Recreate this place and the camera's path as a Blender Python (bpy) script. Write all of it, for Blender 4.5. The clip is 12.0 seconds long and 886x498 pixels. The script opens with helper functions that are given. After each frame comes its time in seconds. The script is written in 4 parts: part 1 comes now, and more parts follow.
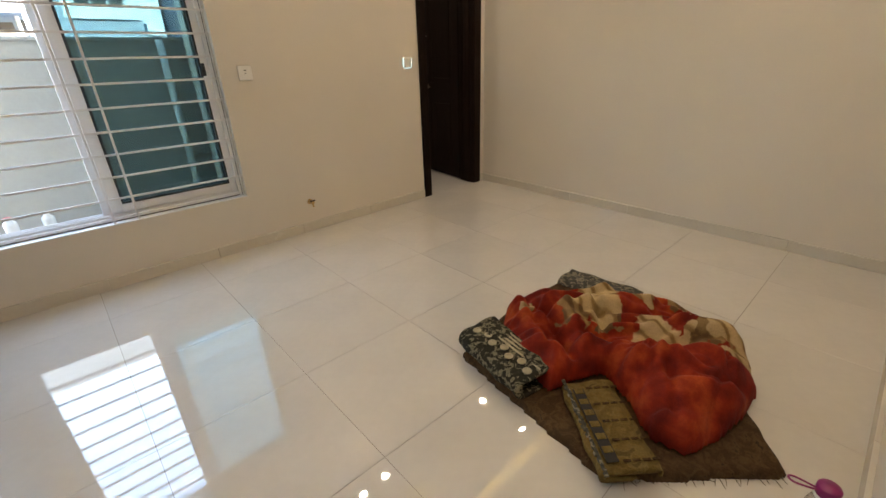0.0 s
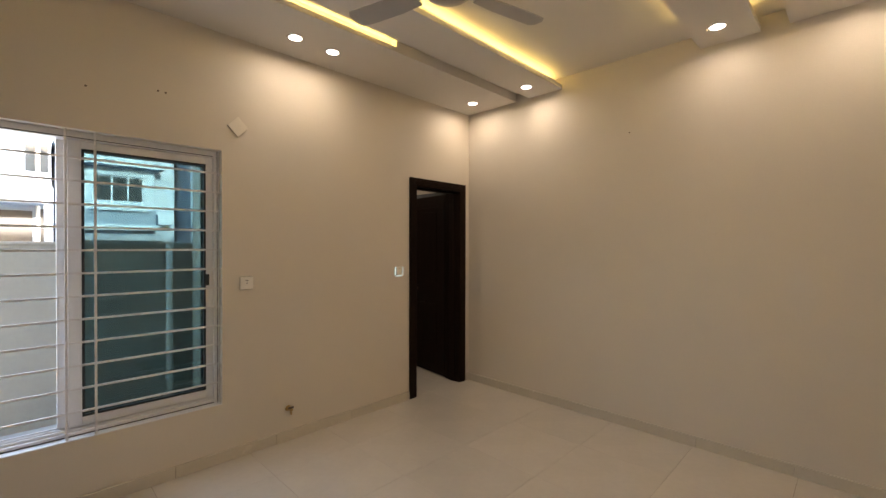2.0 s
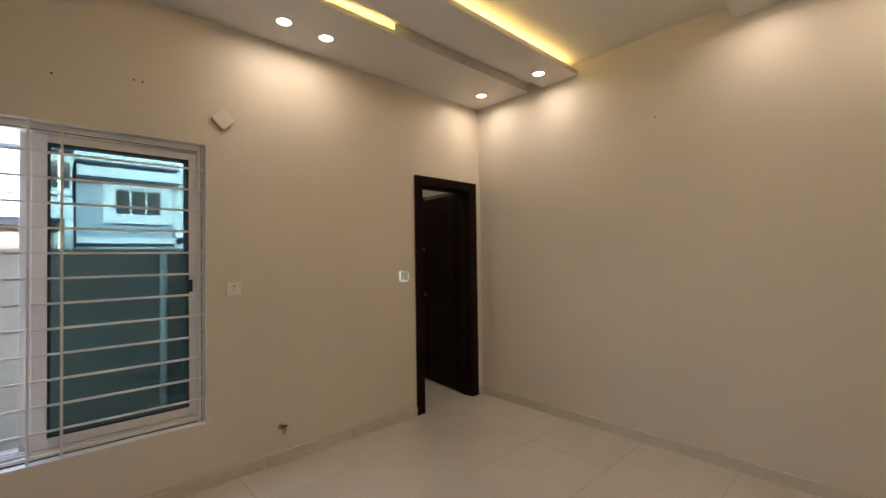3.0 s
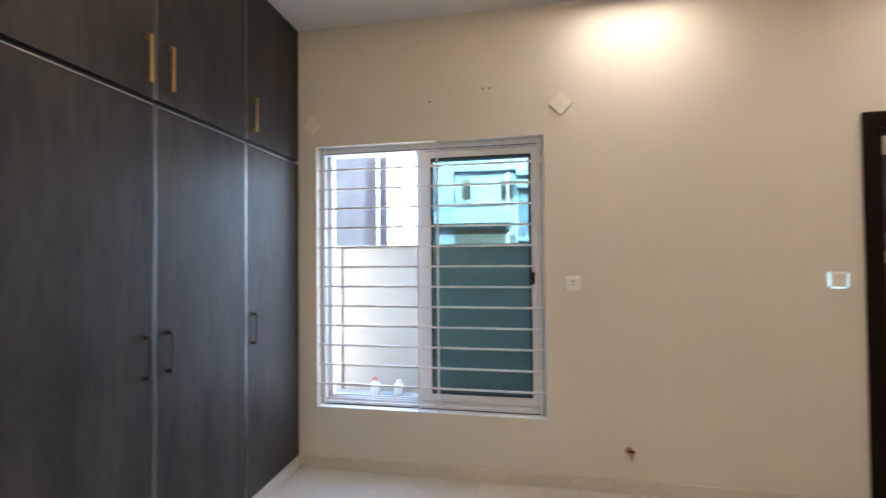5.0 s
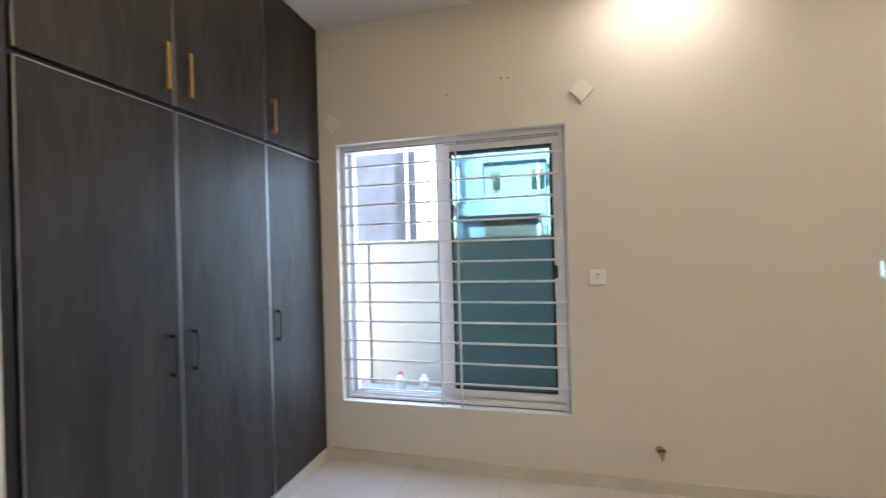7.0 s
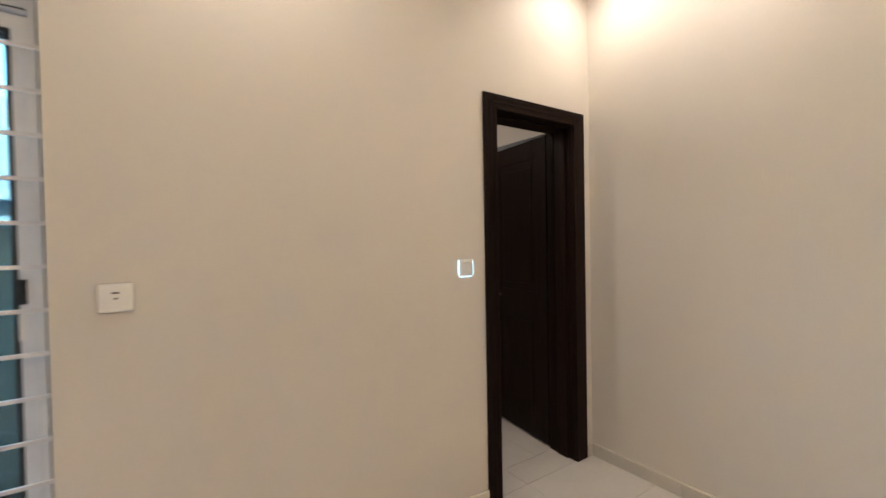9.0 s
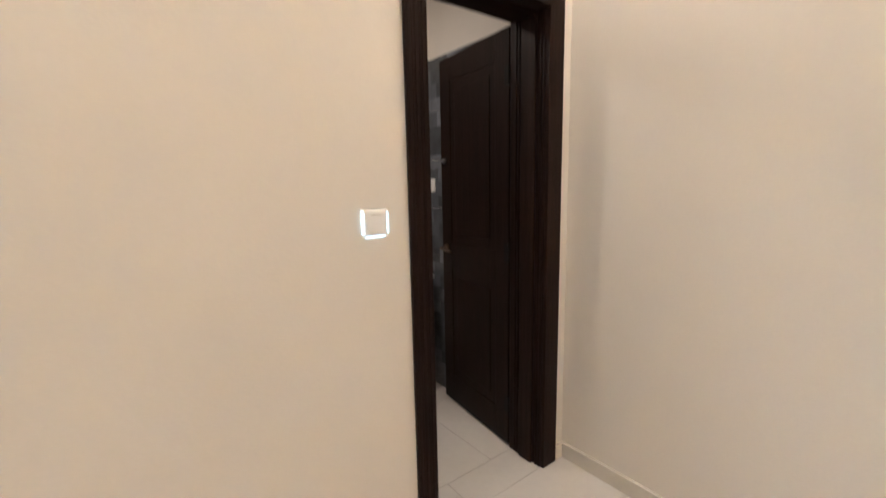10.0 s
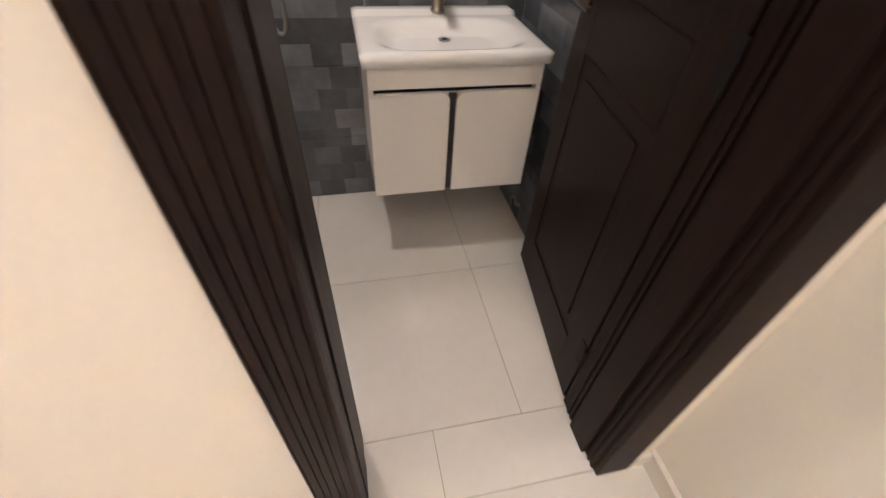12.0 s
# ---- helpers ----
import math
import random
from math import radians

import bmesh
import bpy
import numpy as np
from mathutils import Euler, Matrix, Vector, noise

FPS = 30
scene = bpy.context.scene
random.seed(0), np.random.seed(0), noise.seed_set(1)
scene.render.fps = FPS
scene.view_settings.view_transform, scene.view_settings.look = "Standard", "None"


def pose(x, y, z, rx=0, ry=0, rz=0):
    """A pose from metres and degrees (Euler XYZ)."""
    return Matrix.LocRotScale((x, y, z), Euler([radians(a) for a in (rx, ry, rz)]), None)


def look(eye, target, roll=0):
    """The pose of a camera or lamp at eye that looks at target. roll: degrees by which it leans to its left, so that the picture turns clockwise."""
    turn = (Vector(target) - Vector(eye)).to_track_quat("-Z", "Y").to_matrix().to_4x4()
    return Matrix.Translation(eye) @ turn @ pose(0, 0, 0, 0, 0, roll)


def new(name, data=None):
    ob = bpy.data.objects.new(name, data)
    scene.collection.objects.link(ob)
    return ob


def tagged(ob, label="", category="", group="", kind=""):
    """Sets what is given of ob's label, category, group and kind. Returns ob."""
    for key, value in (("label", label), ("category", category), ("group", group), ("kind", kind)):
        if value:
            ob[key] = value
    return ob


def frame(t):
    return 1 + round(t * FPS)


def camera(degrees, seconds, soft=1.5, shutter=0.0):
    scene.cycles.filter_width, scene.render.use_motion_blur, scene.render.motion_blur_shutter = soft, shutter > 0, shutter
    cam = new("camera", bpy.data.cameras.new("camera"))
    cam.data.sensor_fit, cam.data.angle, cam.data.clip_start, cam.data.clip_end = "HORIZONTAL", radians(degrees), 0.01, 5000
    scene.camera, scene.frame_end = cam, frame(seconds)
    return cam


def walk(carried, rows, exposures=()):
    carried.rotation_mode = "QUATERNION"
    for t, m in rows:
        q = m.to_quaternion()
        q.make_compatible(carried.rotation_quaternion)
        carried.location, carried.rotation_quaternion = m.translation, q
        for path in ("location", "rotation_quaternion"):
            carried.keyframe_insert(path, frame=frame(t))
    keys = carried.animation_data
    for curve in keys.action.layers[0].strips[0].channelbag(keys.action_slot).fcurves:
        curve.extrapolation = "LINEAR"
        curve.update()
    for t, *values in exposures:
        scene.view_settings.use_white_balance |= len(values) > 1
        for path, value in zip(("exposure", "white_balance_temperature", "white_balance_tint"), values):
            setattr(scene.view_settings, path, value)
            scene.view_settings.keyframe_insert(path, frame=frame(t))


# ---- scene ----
cam = camera(92.9, 12.0, shutter=0.4)
PATH = [
    (0, (-3.465, -3.129, 1.263), (-2.244, -1.777, 0.436), -1.8),
    (0.5, (-3.47, -3.12, 1.295), (-2.243, -1.781, 0.456), -1.1),
    (1, (-3.477, -3.141, 1.351), (-2.152, -1.735, 0.836), -0.1),
    (1.5, (-3.482, -3.123, 1.45), (-2.09, -1.691, 1.336), 0.4),
    (2, (-3.498, -3.073, 1.471), (-2.078, -1.664, 1.456), 0.1),
    (2.5, (-3.378, -3.002, 1.454), (-1.952, -1.6, 1.434), -0.3),
    (2.7, (-3.322, -2.976, 1.429), (-1.904, -1.565, 1.435), -0.5),
    (4.3, (-2.809, -2.597, 1.361), (-2.349, -0.651, 1.409), -0.9),
    (4.5, (-2.782, -2.591, 1.384), (-2.559, -0.604, 1.422), -0.5),
    (5, (-2.692, -2.611, 1.376), (-3.039, -0.641, 1.412), -0.5),
    (5.5, (-2.657, -2.594, 1.397), (-3.343, -0.715, 1.419), -1.4),
    (6, (-2.662, -2.59, 1.392), (-3.434, -0.745, 1.411), -1.5),
    (6.5, (-2.638, -2.6, 1.408), (-3.361, -0.736, 1.412), -1.6),
    (7, (-2.623, -2.571, 1.393), (-3.12, -0.634, 1.394), -1.6),
    (7.5, (-2.657, -2.406, 1.36), (-2.672, -0.406, 1.361), -1.1),
    (7.7, (-2.679, -2.307, 1.357), (-2.417, -0.325, 1.379), -1.4),
    (9.5, (-1.96, -1.426, 1.368), (-0.76, 0.17, 1.271), -1.3),
    (10, (-1.626, -1.187, 1.349), (-0.426, 0.384, 1.045), -1.2),
    (10.2, (-1.487, -1.11, 1.357), (-0.357, 0.462, 0.856), 0.3),
    (10.5, (-1.335, -0.973, 1.327), (-0.283, 0.553, 0.575), 1.0),
    (10.8, (-1.2, -0.786, 1.291), (-0.193, 0.633, 0.304), 2.0),
    (11, (-1.111, -0.675, 1.253), (-0.169, 0.674, 0.116), 2.4),
    (11.2, (-1.033, -0.601, 1.227), (-0.231, 0.715, -0.047), 1.7),
    (11.5, (-0.889, -0.489, 1.218), (-0.24, 0.855, -0.114), 2.8),
    (11.6, (-0.839, -0.453, 1.224), (-0.237, 0.902, -0.118), 4.0),
    (12, (-0.709, -0.308, 1.229), (-0.35, 1.088, -0.158), 3.7),
]
EXPOSURES = [(0.0, 3.38, 6600, 8), (0.6, 3.58, 6600, 9), (1.5, 2.95, 7000, 13), (2.5, 2.82, 6800, 13), (4.3, 3.2, 6200, 12), (5.0, 3.5, 5800, 11),
             (7.5, 3.56, 5650, 10), (9.5, 3.85, 5900, 13), (10.0, 4.22, 5750, 13), (10.5, 4.32, 5750, 14), (11.0, 4.58, 5700, 15), (11.5, 4.6, 5700, 15), (12.0, 4.85, 5650, 15)]
walk(cam, [(t, look(e, g, r)) for t, e, g, r in PATH], EXPOSURES)

# ---- light ----
world = bpy.data.worlds.new("sky")
scene.world = world
world.use_nodes = True
wn = world.node_tree
sky = wn.nodes.new("ShaderNodeTexSky")
sky.sky_type = "NISHITA"
sky.sun_disc = False
sky.sun_elevation, sky.sun_rotation = radians(20), radians(180)
sky.air_density, sky.dust_density = 1.0, 3.0
wn.nodes["Background"].inputs[1].default_value = 0.33
wn.links.new(sky.outputs[0], wn.nodes["Background"].inputs[0])
sun = new("sun", bpy.data.lights.new("sun", "SUN"))
sun.data.energy, sun.data.angle, sun.data.color = 3.5, radians(1), (1.0, 0.95, 0.88)
sun.matrix_basis = look((-3, -40, 14.56), (-3, 0, 0))

# daylight entering by the window's opening
wl = bpy.data.lights.new("window_daylight", "AREA")
wl.shape, wl.size, wl.size_y, wl.energy, wl.color = "RECTANGLE", 1.40, 1.62, 2.1, (0.72, 0.86, 1.0)
new("window_daylight", wl).matrix_basis = look((-3.265, 0.21, 1.25), (-3.265, -1.0, 1.25))

WARM = (1.0, 0.845, 0.67)


def downlamp(x, y, z, watts):
    d = bpy.data.lights.new("downlight_lamp", "AREA")
    d.shape, d.size, d.energy, d.color, d.spread = "DISK", 0.075, watts, WARM, radians(172)
    o = new("downlight_lamp", d)
    o.matrix_basis = pose(x, y, z)
    return o


# ---- materials ----
def mat(name, colour, rough=0.5, metal=0.0, vary=0.06, scale=6.0, grain=60.0, bump=0.02, spec=0.5, coat=0.0, stretch=(1, 1, 1), rand=0.0):
    m = bpy.data.materials.new(name)
    m.use_nodes = True
    n, l = m.node_tree.nodes, m.node_tree.links
    b = n["Principled BSDF"]
    b.inputs["Roughness"].default_value = rough
    b.inputs["Metallic"].default_value = metal
    b.inputs["Specular IOR Level"].default_value = spec
    b.inputs["Coat Weight"].default_value = coat
    tc, mp = n.new("ShaderNodeTexCoord"), n.new("ShaderNodeMapping")
    mp.inputs["Scale"].default_value = stretch
    l.new(tc.outputs["Object"], mp.inputs[0])
    big, fine = n.new("ShaderNodeTexNoise"), n.new("ShaderNodeTexNoise")
    big.inputs["Scale"].default_value, big.inputs["Detail"].default_value = scale, 4
    fine.inputs["Scale"].default_value, fine.inputs["Detail"].default_value = grain, 3
    l.new(mp.outputs[0], big.inputs[0])
    l.new(mp.outputs[0], fine.inputs[0])
    add = n.new("ShaderNodeMath")
    add.operation = "MULTIPLY_ADD"
    l.new(fine.outputs[0], add.inputs[0])
    add.inputs[1].default_value = 0.5
    l.new(big.outputs[0], add.inputs[2])
    mr = n.new("ShaderNodeMapRange")
    mr.inputs[1].default_value, mr.inputs[2].default_value = 0.45, 1.05
    mr.inputs[3].default_value, mr.inputs[4].default_value = 1 - vary, 1 + vary
    l.new(add.outputs[0], mr.inputs[0])
    last = mr.outputs[0]
    if rand:
        oi = n.new("ShaderNodeObjectInfo")
        r2 = n.new("ShaderNodeMapRange")
        r2.inputs[3].default_value, r2.inputs[4].default_value = 1 - rand, 1 + rand
        l.new(oi.outputs["Random"], r2.inputs[0])
        mu = n.new("ShaderNodeMath")
        mu.operation = "MULTIPLY"
        l.new(last, mu.inputs[0])
        l.new(r2.outputs[0], mu.inputs[1])
        last = mu.outputs[0]
    vm = n.new("ShaderNodeVectorMath")
    vm.operation = "SCALE"
    vm.inputs[0].default_value = colour
    l.new(last, vm.inputs["Scale"])
    l.new(vm.outputs[0], b.inputs["Base Color"])
    rr = n.new("ShaderNodeMapRange")
    rr.inputs[3].default_value, rr.inputs[4].default_value = rough * 0.85, min(1, rough * 1.2)
    l.new(big.outputs[0], rr.inputs[0])
    l.new(rr.outputs[0], b.inputs["Roughness"])
    if bump:
        bp = n.new("ShaderNodeBump")
        bp.inputs["Strength"].default_value = bump
        bp.inputs["Distance"].default_value = 0.01
        l.new(fine.outputs[0], bp.inputs["Height"])
        l.new(bp.outputs[0], b.inputs["Normal"])
    return m


def glow(name, colour, strength):
    m = bpy.data.materials.new(name)
    m.use_nodes = True
    n, l = m.node_tree.nodes, m.node_tree.links
    n.remove(n["Principled BSDF"])
    e = n.new("ShaderNodeEmission")
    e.inputs[0].default_value, e.inputs[1].default_value = (*colour, 1), strength
    l.new(e.outputs[0], n["Material Output"].inputs[0])
    return m


def pane_glass(name, tint):
    m = bpy.data.materials.new(name)
    m.use_nodes = True
    n, l = m.node_tree.nodes, m.node_tree.links
    n.remove(n["Principled BSDF"])
    tr, gl, mx, lw = (n.new("ShaderNode" + k) for k in ("BsdfTransparent", "BsdfGlossy", "MixShader", "LayerWeight"))
    tr.inputs[0].default_value = (*tint, 1)
    gl.inputs["Roughness"].default_value = 0.01
    lw.inputs["Blend"].default_value = 0.5
    pw, sc = n.new("ShaderNodeMath"), n.new("ShaderNodeMath")
    pw.operation, sc.operation = "POWER", "MULTIPLY_ADD"
    pw.inputs[1].default_value = 5.0
    sc.inputs[1].default_value, sc.inputs[2].default_value = 0.96, 0.04
    l.new(lw.outputs["Facing"], pw.inputs[0])
    l.new(pw.outputs[0], sc.inputs[0])
    l.new(sc.outputs[0], mx.inputs[0])
    l.new(tr.outputs[0], mx.inputs[1])
    l.new(gl.outputs[0], mx.inputs[2])
    l.new(mx.outputs[0], n["Material Output"].inputs[0])
    return m


PAINT = mat("cream_wall_paint", (0.67, 0.61, 0.53), 0.55, vary=0.03, scale=1.5, grain=90, bump=0.06, spec=0.35)
CEIL = mat("white_ceiling_paint", (0.74, 0.71, 0.67), 0.7, vary=0.02, scale=2, grain=120, bump=0.03, spec=0.2)
TILE = mat("polished_porcelain", (0.57, 0.53, 0.48), 0.022, vary=0.05, scale=3.5, grain=25, bump=0.0, spec=1.0, rand=0.02)
GROUT = mat("grey_grout", (0.20, 0.17, 0.14), 0.8, vary=0.2, bump=0.1)
SKIRT = mat("beige_skirting_tile", (0.60, 0.55, 0.47), 0.25, vary=0.05, scale=4, grain=40, bump=0.0, rand=0.03)
DARKWOOD = mat("dark_stained_wood", (0.015, 0.0080, 0.0058), 0.42, spec=0.08, vary=0.45, scale=5, grain=40, bump=0.08, stretch=(12, 12, 0.6))
ALU = mat("white_coated_aluminium", (0.72, 0.71, 0.72), 0.35, vary=0.05, scale=8, grain=80, bump=0.02)
BARPAINT = mat("white_painted_steel", (0.68, 0.65, 0.65), 0.42, vary=0.08, scale=14, grain=120, bump=0.04)
GASKET = mat("black_rubber", (0.012, 0.012, 0.014), 0.6, vary=0.2)
GLASS = pane_glass("teal_tinted_glass", (0.33, 0.435, 0.435))
LAMINATE = mat("grey_brown_wood_laminate", (0.043, 0.037, 0.0335), 0.5, spec=0.25, vary=0.5, scale=2.6, grain=14, bump=0.02, stretch=(3, 3, 0.6), rand=0.04)
HINGE = mat("dark_hinge_steel", (0.012, 0.010, 0.009), 0.55, spec=0.1, vary=0.2)
BLACK = mat("black_laminate", (0.012, 0.011, 0.011), 0.4, vary=0.2)
CHROME = mat("chrome", (0.34, 0.33, 0.32), 0.42, 1.0, vary=0.04, bump=0.0)
BRASS = mat("antique_brass", (0.50, 0.34, 0.15), 0.34, 1.0, vary=0.15, scale=30, bump=0.02)
BRONZE = mat("dark_bronze", (0.10, 0.07, 0.05), 0.4, 0.8, vary=0.2)
PLASTIC = mat("glossy_white_plastic", (0.82, 0.79, 0.74), 0.10, vary=0.02, bump=0.0)
PLASTER = mat("white_plaster_plate", (0.76, 0.71, 0.62), 0.6, vary=0.05, scale=20)
LACQUER = mat("white_lacquer", (0.78, 0.73, 0.67), 0.22, vary=0.02, bump=0.0)
CERAMIC = mat("white_ceramic", (0.82, 0.79, 0.75), 0.08, vary=0.015, bump=0.0, coat=0.4)
FANGREY = mat("pale_grey_enamel", (0.42, 0.40, 0.38), 0.35, vary=0.04, bump=0.0)
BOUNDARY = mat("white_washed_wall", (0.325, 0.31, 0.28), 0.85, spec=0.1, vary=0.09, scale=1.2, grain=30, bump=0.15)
CONCRETE = mat("grey_concrete", (0.34, 0.33, 0.31), 0.9, vary=0.2, scale=2, grain=30, bump=0.2)
# cement render coloured far below its own tone, standing in for shade
SHADEDRENDER = mat("shaded_cement_render", (0.017, 0.021, 0.029), 0.9, spec=0.1, vary=0.45, scale=1.6, grain=7, bump=0.1, stretch=(1, 1, 0.35))
# white house paint, dimmed and blued to carry the cast of cool light
COOLWHITE = mat("blue_cast_white_paint", (0.24, 0.30, 0.38), 0.8, vary=0.2, scale=0.8, grain=10, bump=0.05)
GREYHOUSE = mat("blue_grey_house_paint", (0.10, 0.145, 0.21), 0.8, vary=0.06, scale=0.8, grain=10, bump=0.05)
DARKGLASS = mat("dark_window_glass", (0.02, 0.025, 0.03), 0.08, vary=0.1, bump=0.0)
FILM = glow("lit_downlight_diffuser", (1.0, 0.94, 0.84), 1.4)
SWITCHGLOW = glow("cool_switch_edge_light", (0.80, 1.0, 0.98), 0.10)
STRIP = glow("warm_led_strip", (1.0, 0.72, 0.22), 2.0)


# ---- mesh helpers ----
def bx(bm, x0, x1, y0, y1, z0, z1, bevel=0.0):
    r = bmesh.ops.create_cube(bm, size=1.0, matrix=Matrix.LocRotScale(((x0 + x1) / 2, (y0 + y1) / 2, (z0 + z1) / 2), None, (abs(x1 - x0), abs(y1 - y0), abs(z1 - z0))))
    if bevel:
        es = list({e for v in r["verts"] for e in v.link_edges})
        bmesh.ops.bevel(bm, geom=es, offset=bevel, segments=2, affect="EDGES", profile=0.6)
    return bm


def box(*a, bevel=0.0):
    return bx(bmesh.new(), *a, bevel=bevel)


def rod(bm, p0, p1, r0, r1=None, seg=12):
    p0, p1 = Vector(p0), Vector(p1)
    d = p1 - p0
    m = Matrix.Translation((p0 + p1) / 2) @ d.to_track_quat("Z", "Y").to_matrix().to_4x4()
    bmesh.ops.create_cone(bm, cap_ends=True, segments=seg, radius1=r0, radius2=r0 if r1 is None else r1, depth=d.length, matrix=m)
    return bm


def lathe(profile, seg=24, at=(0, 0, 0)):
    bm = bmesh.new()
    rings = []
    for r, z in profile:
        rings.append([bm.verts.new((at[0] + r * math.cos(2 * math.pi * k / seg), at[1] + r * math.sin(2 * math.pi * k / seg), at[2] + z)) for k in range(seg)])
    for a, b in zip(rings, rings[1:]):
        for k in range(seg):
            bm.faces.new((a[k], a[(k + 1) % seg], b[(k + 1) % seg], b[k]))
    bm.faces.new(rings[0][::-1])
    bm.faces.new(rings[-1])
    return bm


def mesh_of(name, bm, material, smooth=False):
    me = bpy.data.meshes.new(name)
    bmesh.ops.recalc_face_normals(bm, faces=bm.faces)
    bm.to_mesh(me)
    bm.free()
    me.materials.append(material)
    if smooth:
        me.shade_smooth()
    return me


def solid(name, bm, material, label="", category="", group="", kind="", smooth=False):
    return tagged(new(name, mesh_of(name, bm, material, smooth)), label, category, group, kind)


def thing(name, at, label, category, group="", kind=""):
    e = new(name)
    e.empty_display_size = 0.1
    e.location = at
    return tagged(e, label, category, group, kind)


def part(name, bm, material, parent, label="", smooth=False):
    o = new(name, mesh_of(name, bm, material, smooth))
    o.parent = parent
    top = parent
    while top.parent:
        top = top.parent
    if parent is top:
        o.matrix_parent_inverse = top.matrix_basis.inverted()
    if label:
        o["label"] = label
    return o


# ---- structure ----
XW, YB, ZC, ZU = -4.131, -3.353, 2.905, 3.005
WX0, WX1, WZ0, WZ1 = -4.004, -2.527, 0.39, 2.112
TH = 0.19
bm = bmesh.new()
for b in ((-5.0, WX0, 0, TH, 0, 3.2), (WX0, WX1, 0, TH, 0, WZ0), (WX0, WX1, 0, TH, WZ1, 3.2), (WX1, -0.80, 0, TH, 0, 3.2),
          (-0.80, -0.13, 0, TH, 2.085, 3.2), (-0.13, 0.2, 0, TH, 0, 3.2)):
    bx(bm, *b)
solid("wall_north", bm, PAINT, "cream painted wall with a window and a doorway", "wall", kind="structure")
solid("wall_east", box(0, 0.2, YB - 0.2, 0, 0, 3.2), PAINT, "plain cream painted wall with downlight pools", "wall", kind="structure")
solid("wall_south", box(-5.0, 0, YB - 0.2, YB, 0, 3.2), PAINT, "cream painted wall at the back", "wall", kind="structure")
solid("wall_west", box(-5.0, XW + 0.016, YB, -1.742, 0, 3.2), PAINT, "cream painted wall beside the wardrobe", "wall", kind="structure")
solid("wall_recess", box(-5.0, -4.80, -1.742, 0, 0, 3.2), PAINT, "wall behind the fitted wardrobe", "wall", kind="structure")

# unseen mass above the room, added to keep sky and sun off the passage
solid("storey_shade_block", box(-7.0, 3.0, YB - 4.0, TH, 3.21, 7.4), BOUNDARY, "unseen upper storey added to shade the passage outside", "wall", kind="structure")

# ceiling: two dropped bands on each long side, slots between them, raised middle
bm = bmesh.new()
bx(bm, -5.0, 0, YB, 0, ZU + 0.0, 3.2)
for a, b in ((-0.0, -0.625), (-0.775, -1.13), (-2.235, -2.59), (-2.74, YB)):
    bx(bm, -4.80, 0, b, a, ZC, ZC + 0.035)
bx(bm, -4.80, 0, -0.775, -0.625, ZU - 0.02, ZU - 0.001)
bx(bm, -1.52, 0, -0.625, -0.56, ZC + 0.035, ZU)
# closed backs of the dropped bands, set in from their lips
for a, b in ((-0.0, -0.56), (-0.84, -1.06), (-2.305, -2.52), (-2.805, YB)):
    bx(bm, -4.80, 0, b, a, ZC + 0.035, ZU)
solid("ceiling", bm, CEIL, "white dropped ceiling with cove slots", "ceiling", kind="structure")

led = []
for x0, x1, y in ((-4.1, -1.52, -0.575), (-4.1, -0.10, -1.075), (-4.1, -0.36, -2.29), (-4.1, -0.26, -2.545)):
    t = thing("led_strip", (x0, y, ZC + 0.04), "glowing warm yellow strip light in a ceiling slot", "strip light", "cove strip lights")
    part("tape", box(x0, x1, y - 0.012, y + 0.012, ZC + 0.036, ZC + 0.041), PLASTIC, t)
    part("diffuser", box(x0, x1, y - 0.010, y + 0.010, ZC + 0.041, ZC + 0.052), STRIP, t, "glowing yellow diffuser")

# skirting
SK = 0.075
sk = thing("baseboard", (0, 0, 0), "beige tile skirting along the walls", "skirting", kind="structure")
def skirt_run(a, b, fixed, along, side):
    n = max(1, round(abs(b - a) / 0.6))
    for i in range(n):
        u, v = a + (b - a) * i / n + 0.001, a + (b - a) * (i + 1) / n - 0.001
        if along == "x":
            part("skirting_tile", box(u, v, *sorted((fixed, fixed + side * 0.016)), 0, SK, bevel=0.002), SKIRT, sk)
        else:
            part("skirting_tile", box(*sorted((fixed, fixed + side * 0.016)), u, v, 0, SK, bevel=0.002), SKIRT, sk)
skirt_run(-4.10, -0.866, 0, "x", -1)
skirt_run(-0.062, -0.016, 0, "x", -1)
skirt_run(YB + 0.016, 0, 0, "y", -1)
skirt_run(-4.10, -0.012, YB, "x", 1)
skirt_run(YB, -1.74, XW + 0.016, "y", 1)

# ---- downlights ----
def downlight(x, y, lit=0.54):
    t = thing("downlight", (x, y, ZC), "round recessed white downlight, switched on", "downlight", "ceiling downlights")
    prof = [(0.050, 0.0), (0.058, -0.001), (0.060, -0.004), (0.056, -0.007), (0.045, -0.006), (0.044, 0.0)]
    bm = bmesh.new()
    rings = [[bm.verts.new((x + r * math.cos(k * math.pi / 14), y + r * math.sin(k * math.pi / 14), ZC + z)) for k in range(28)] for r, z in prof]
    for a, b in zip(rings, rings[1:] + rings[:1]):
        for k in range(28):
            bm.faces.new((a[k], a[(k + 1) % 28], b[(k + 1) % 28], b[k]))
    part("trim_ring", bm, PLASTIC, t, smooth=True)
    part("diffuser", rod(bmesh.new(), (x, y, ZC - 0.004), (x, y, ZC - 0.001), 0.045, seg=28), FILM, t, "glowing white diffuser")
    downlamp(x, y, ZC - 0.012, lit)
    return t

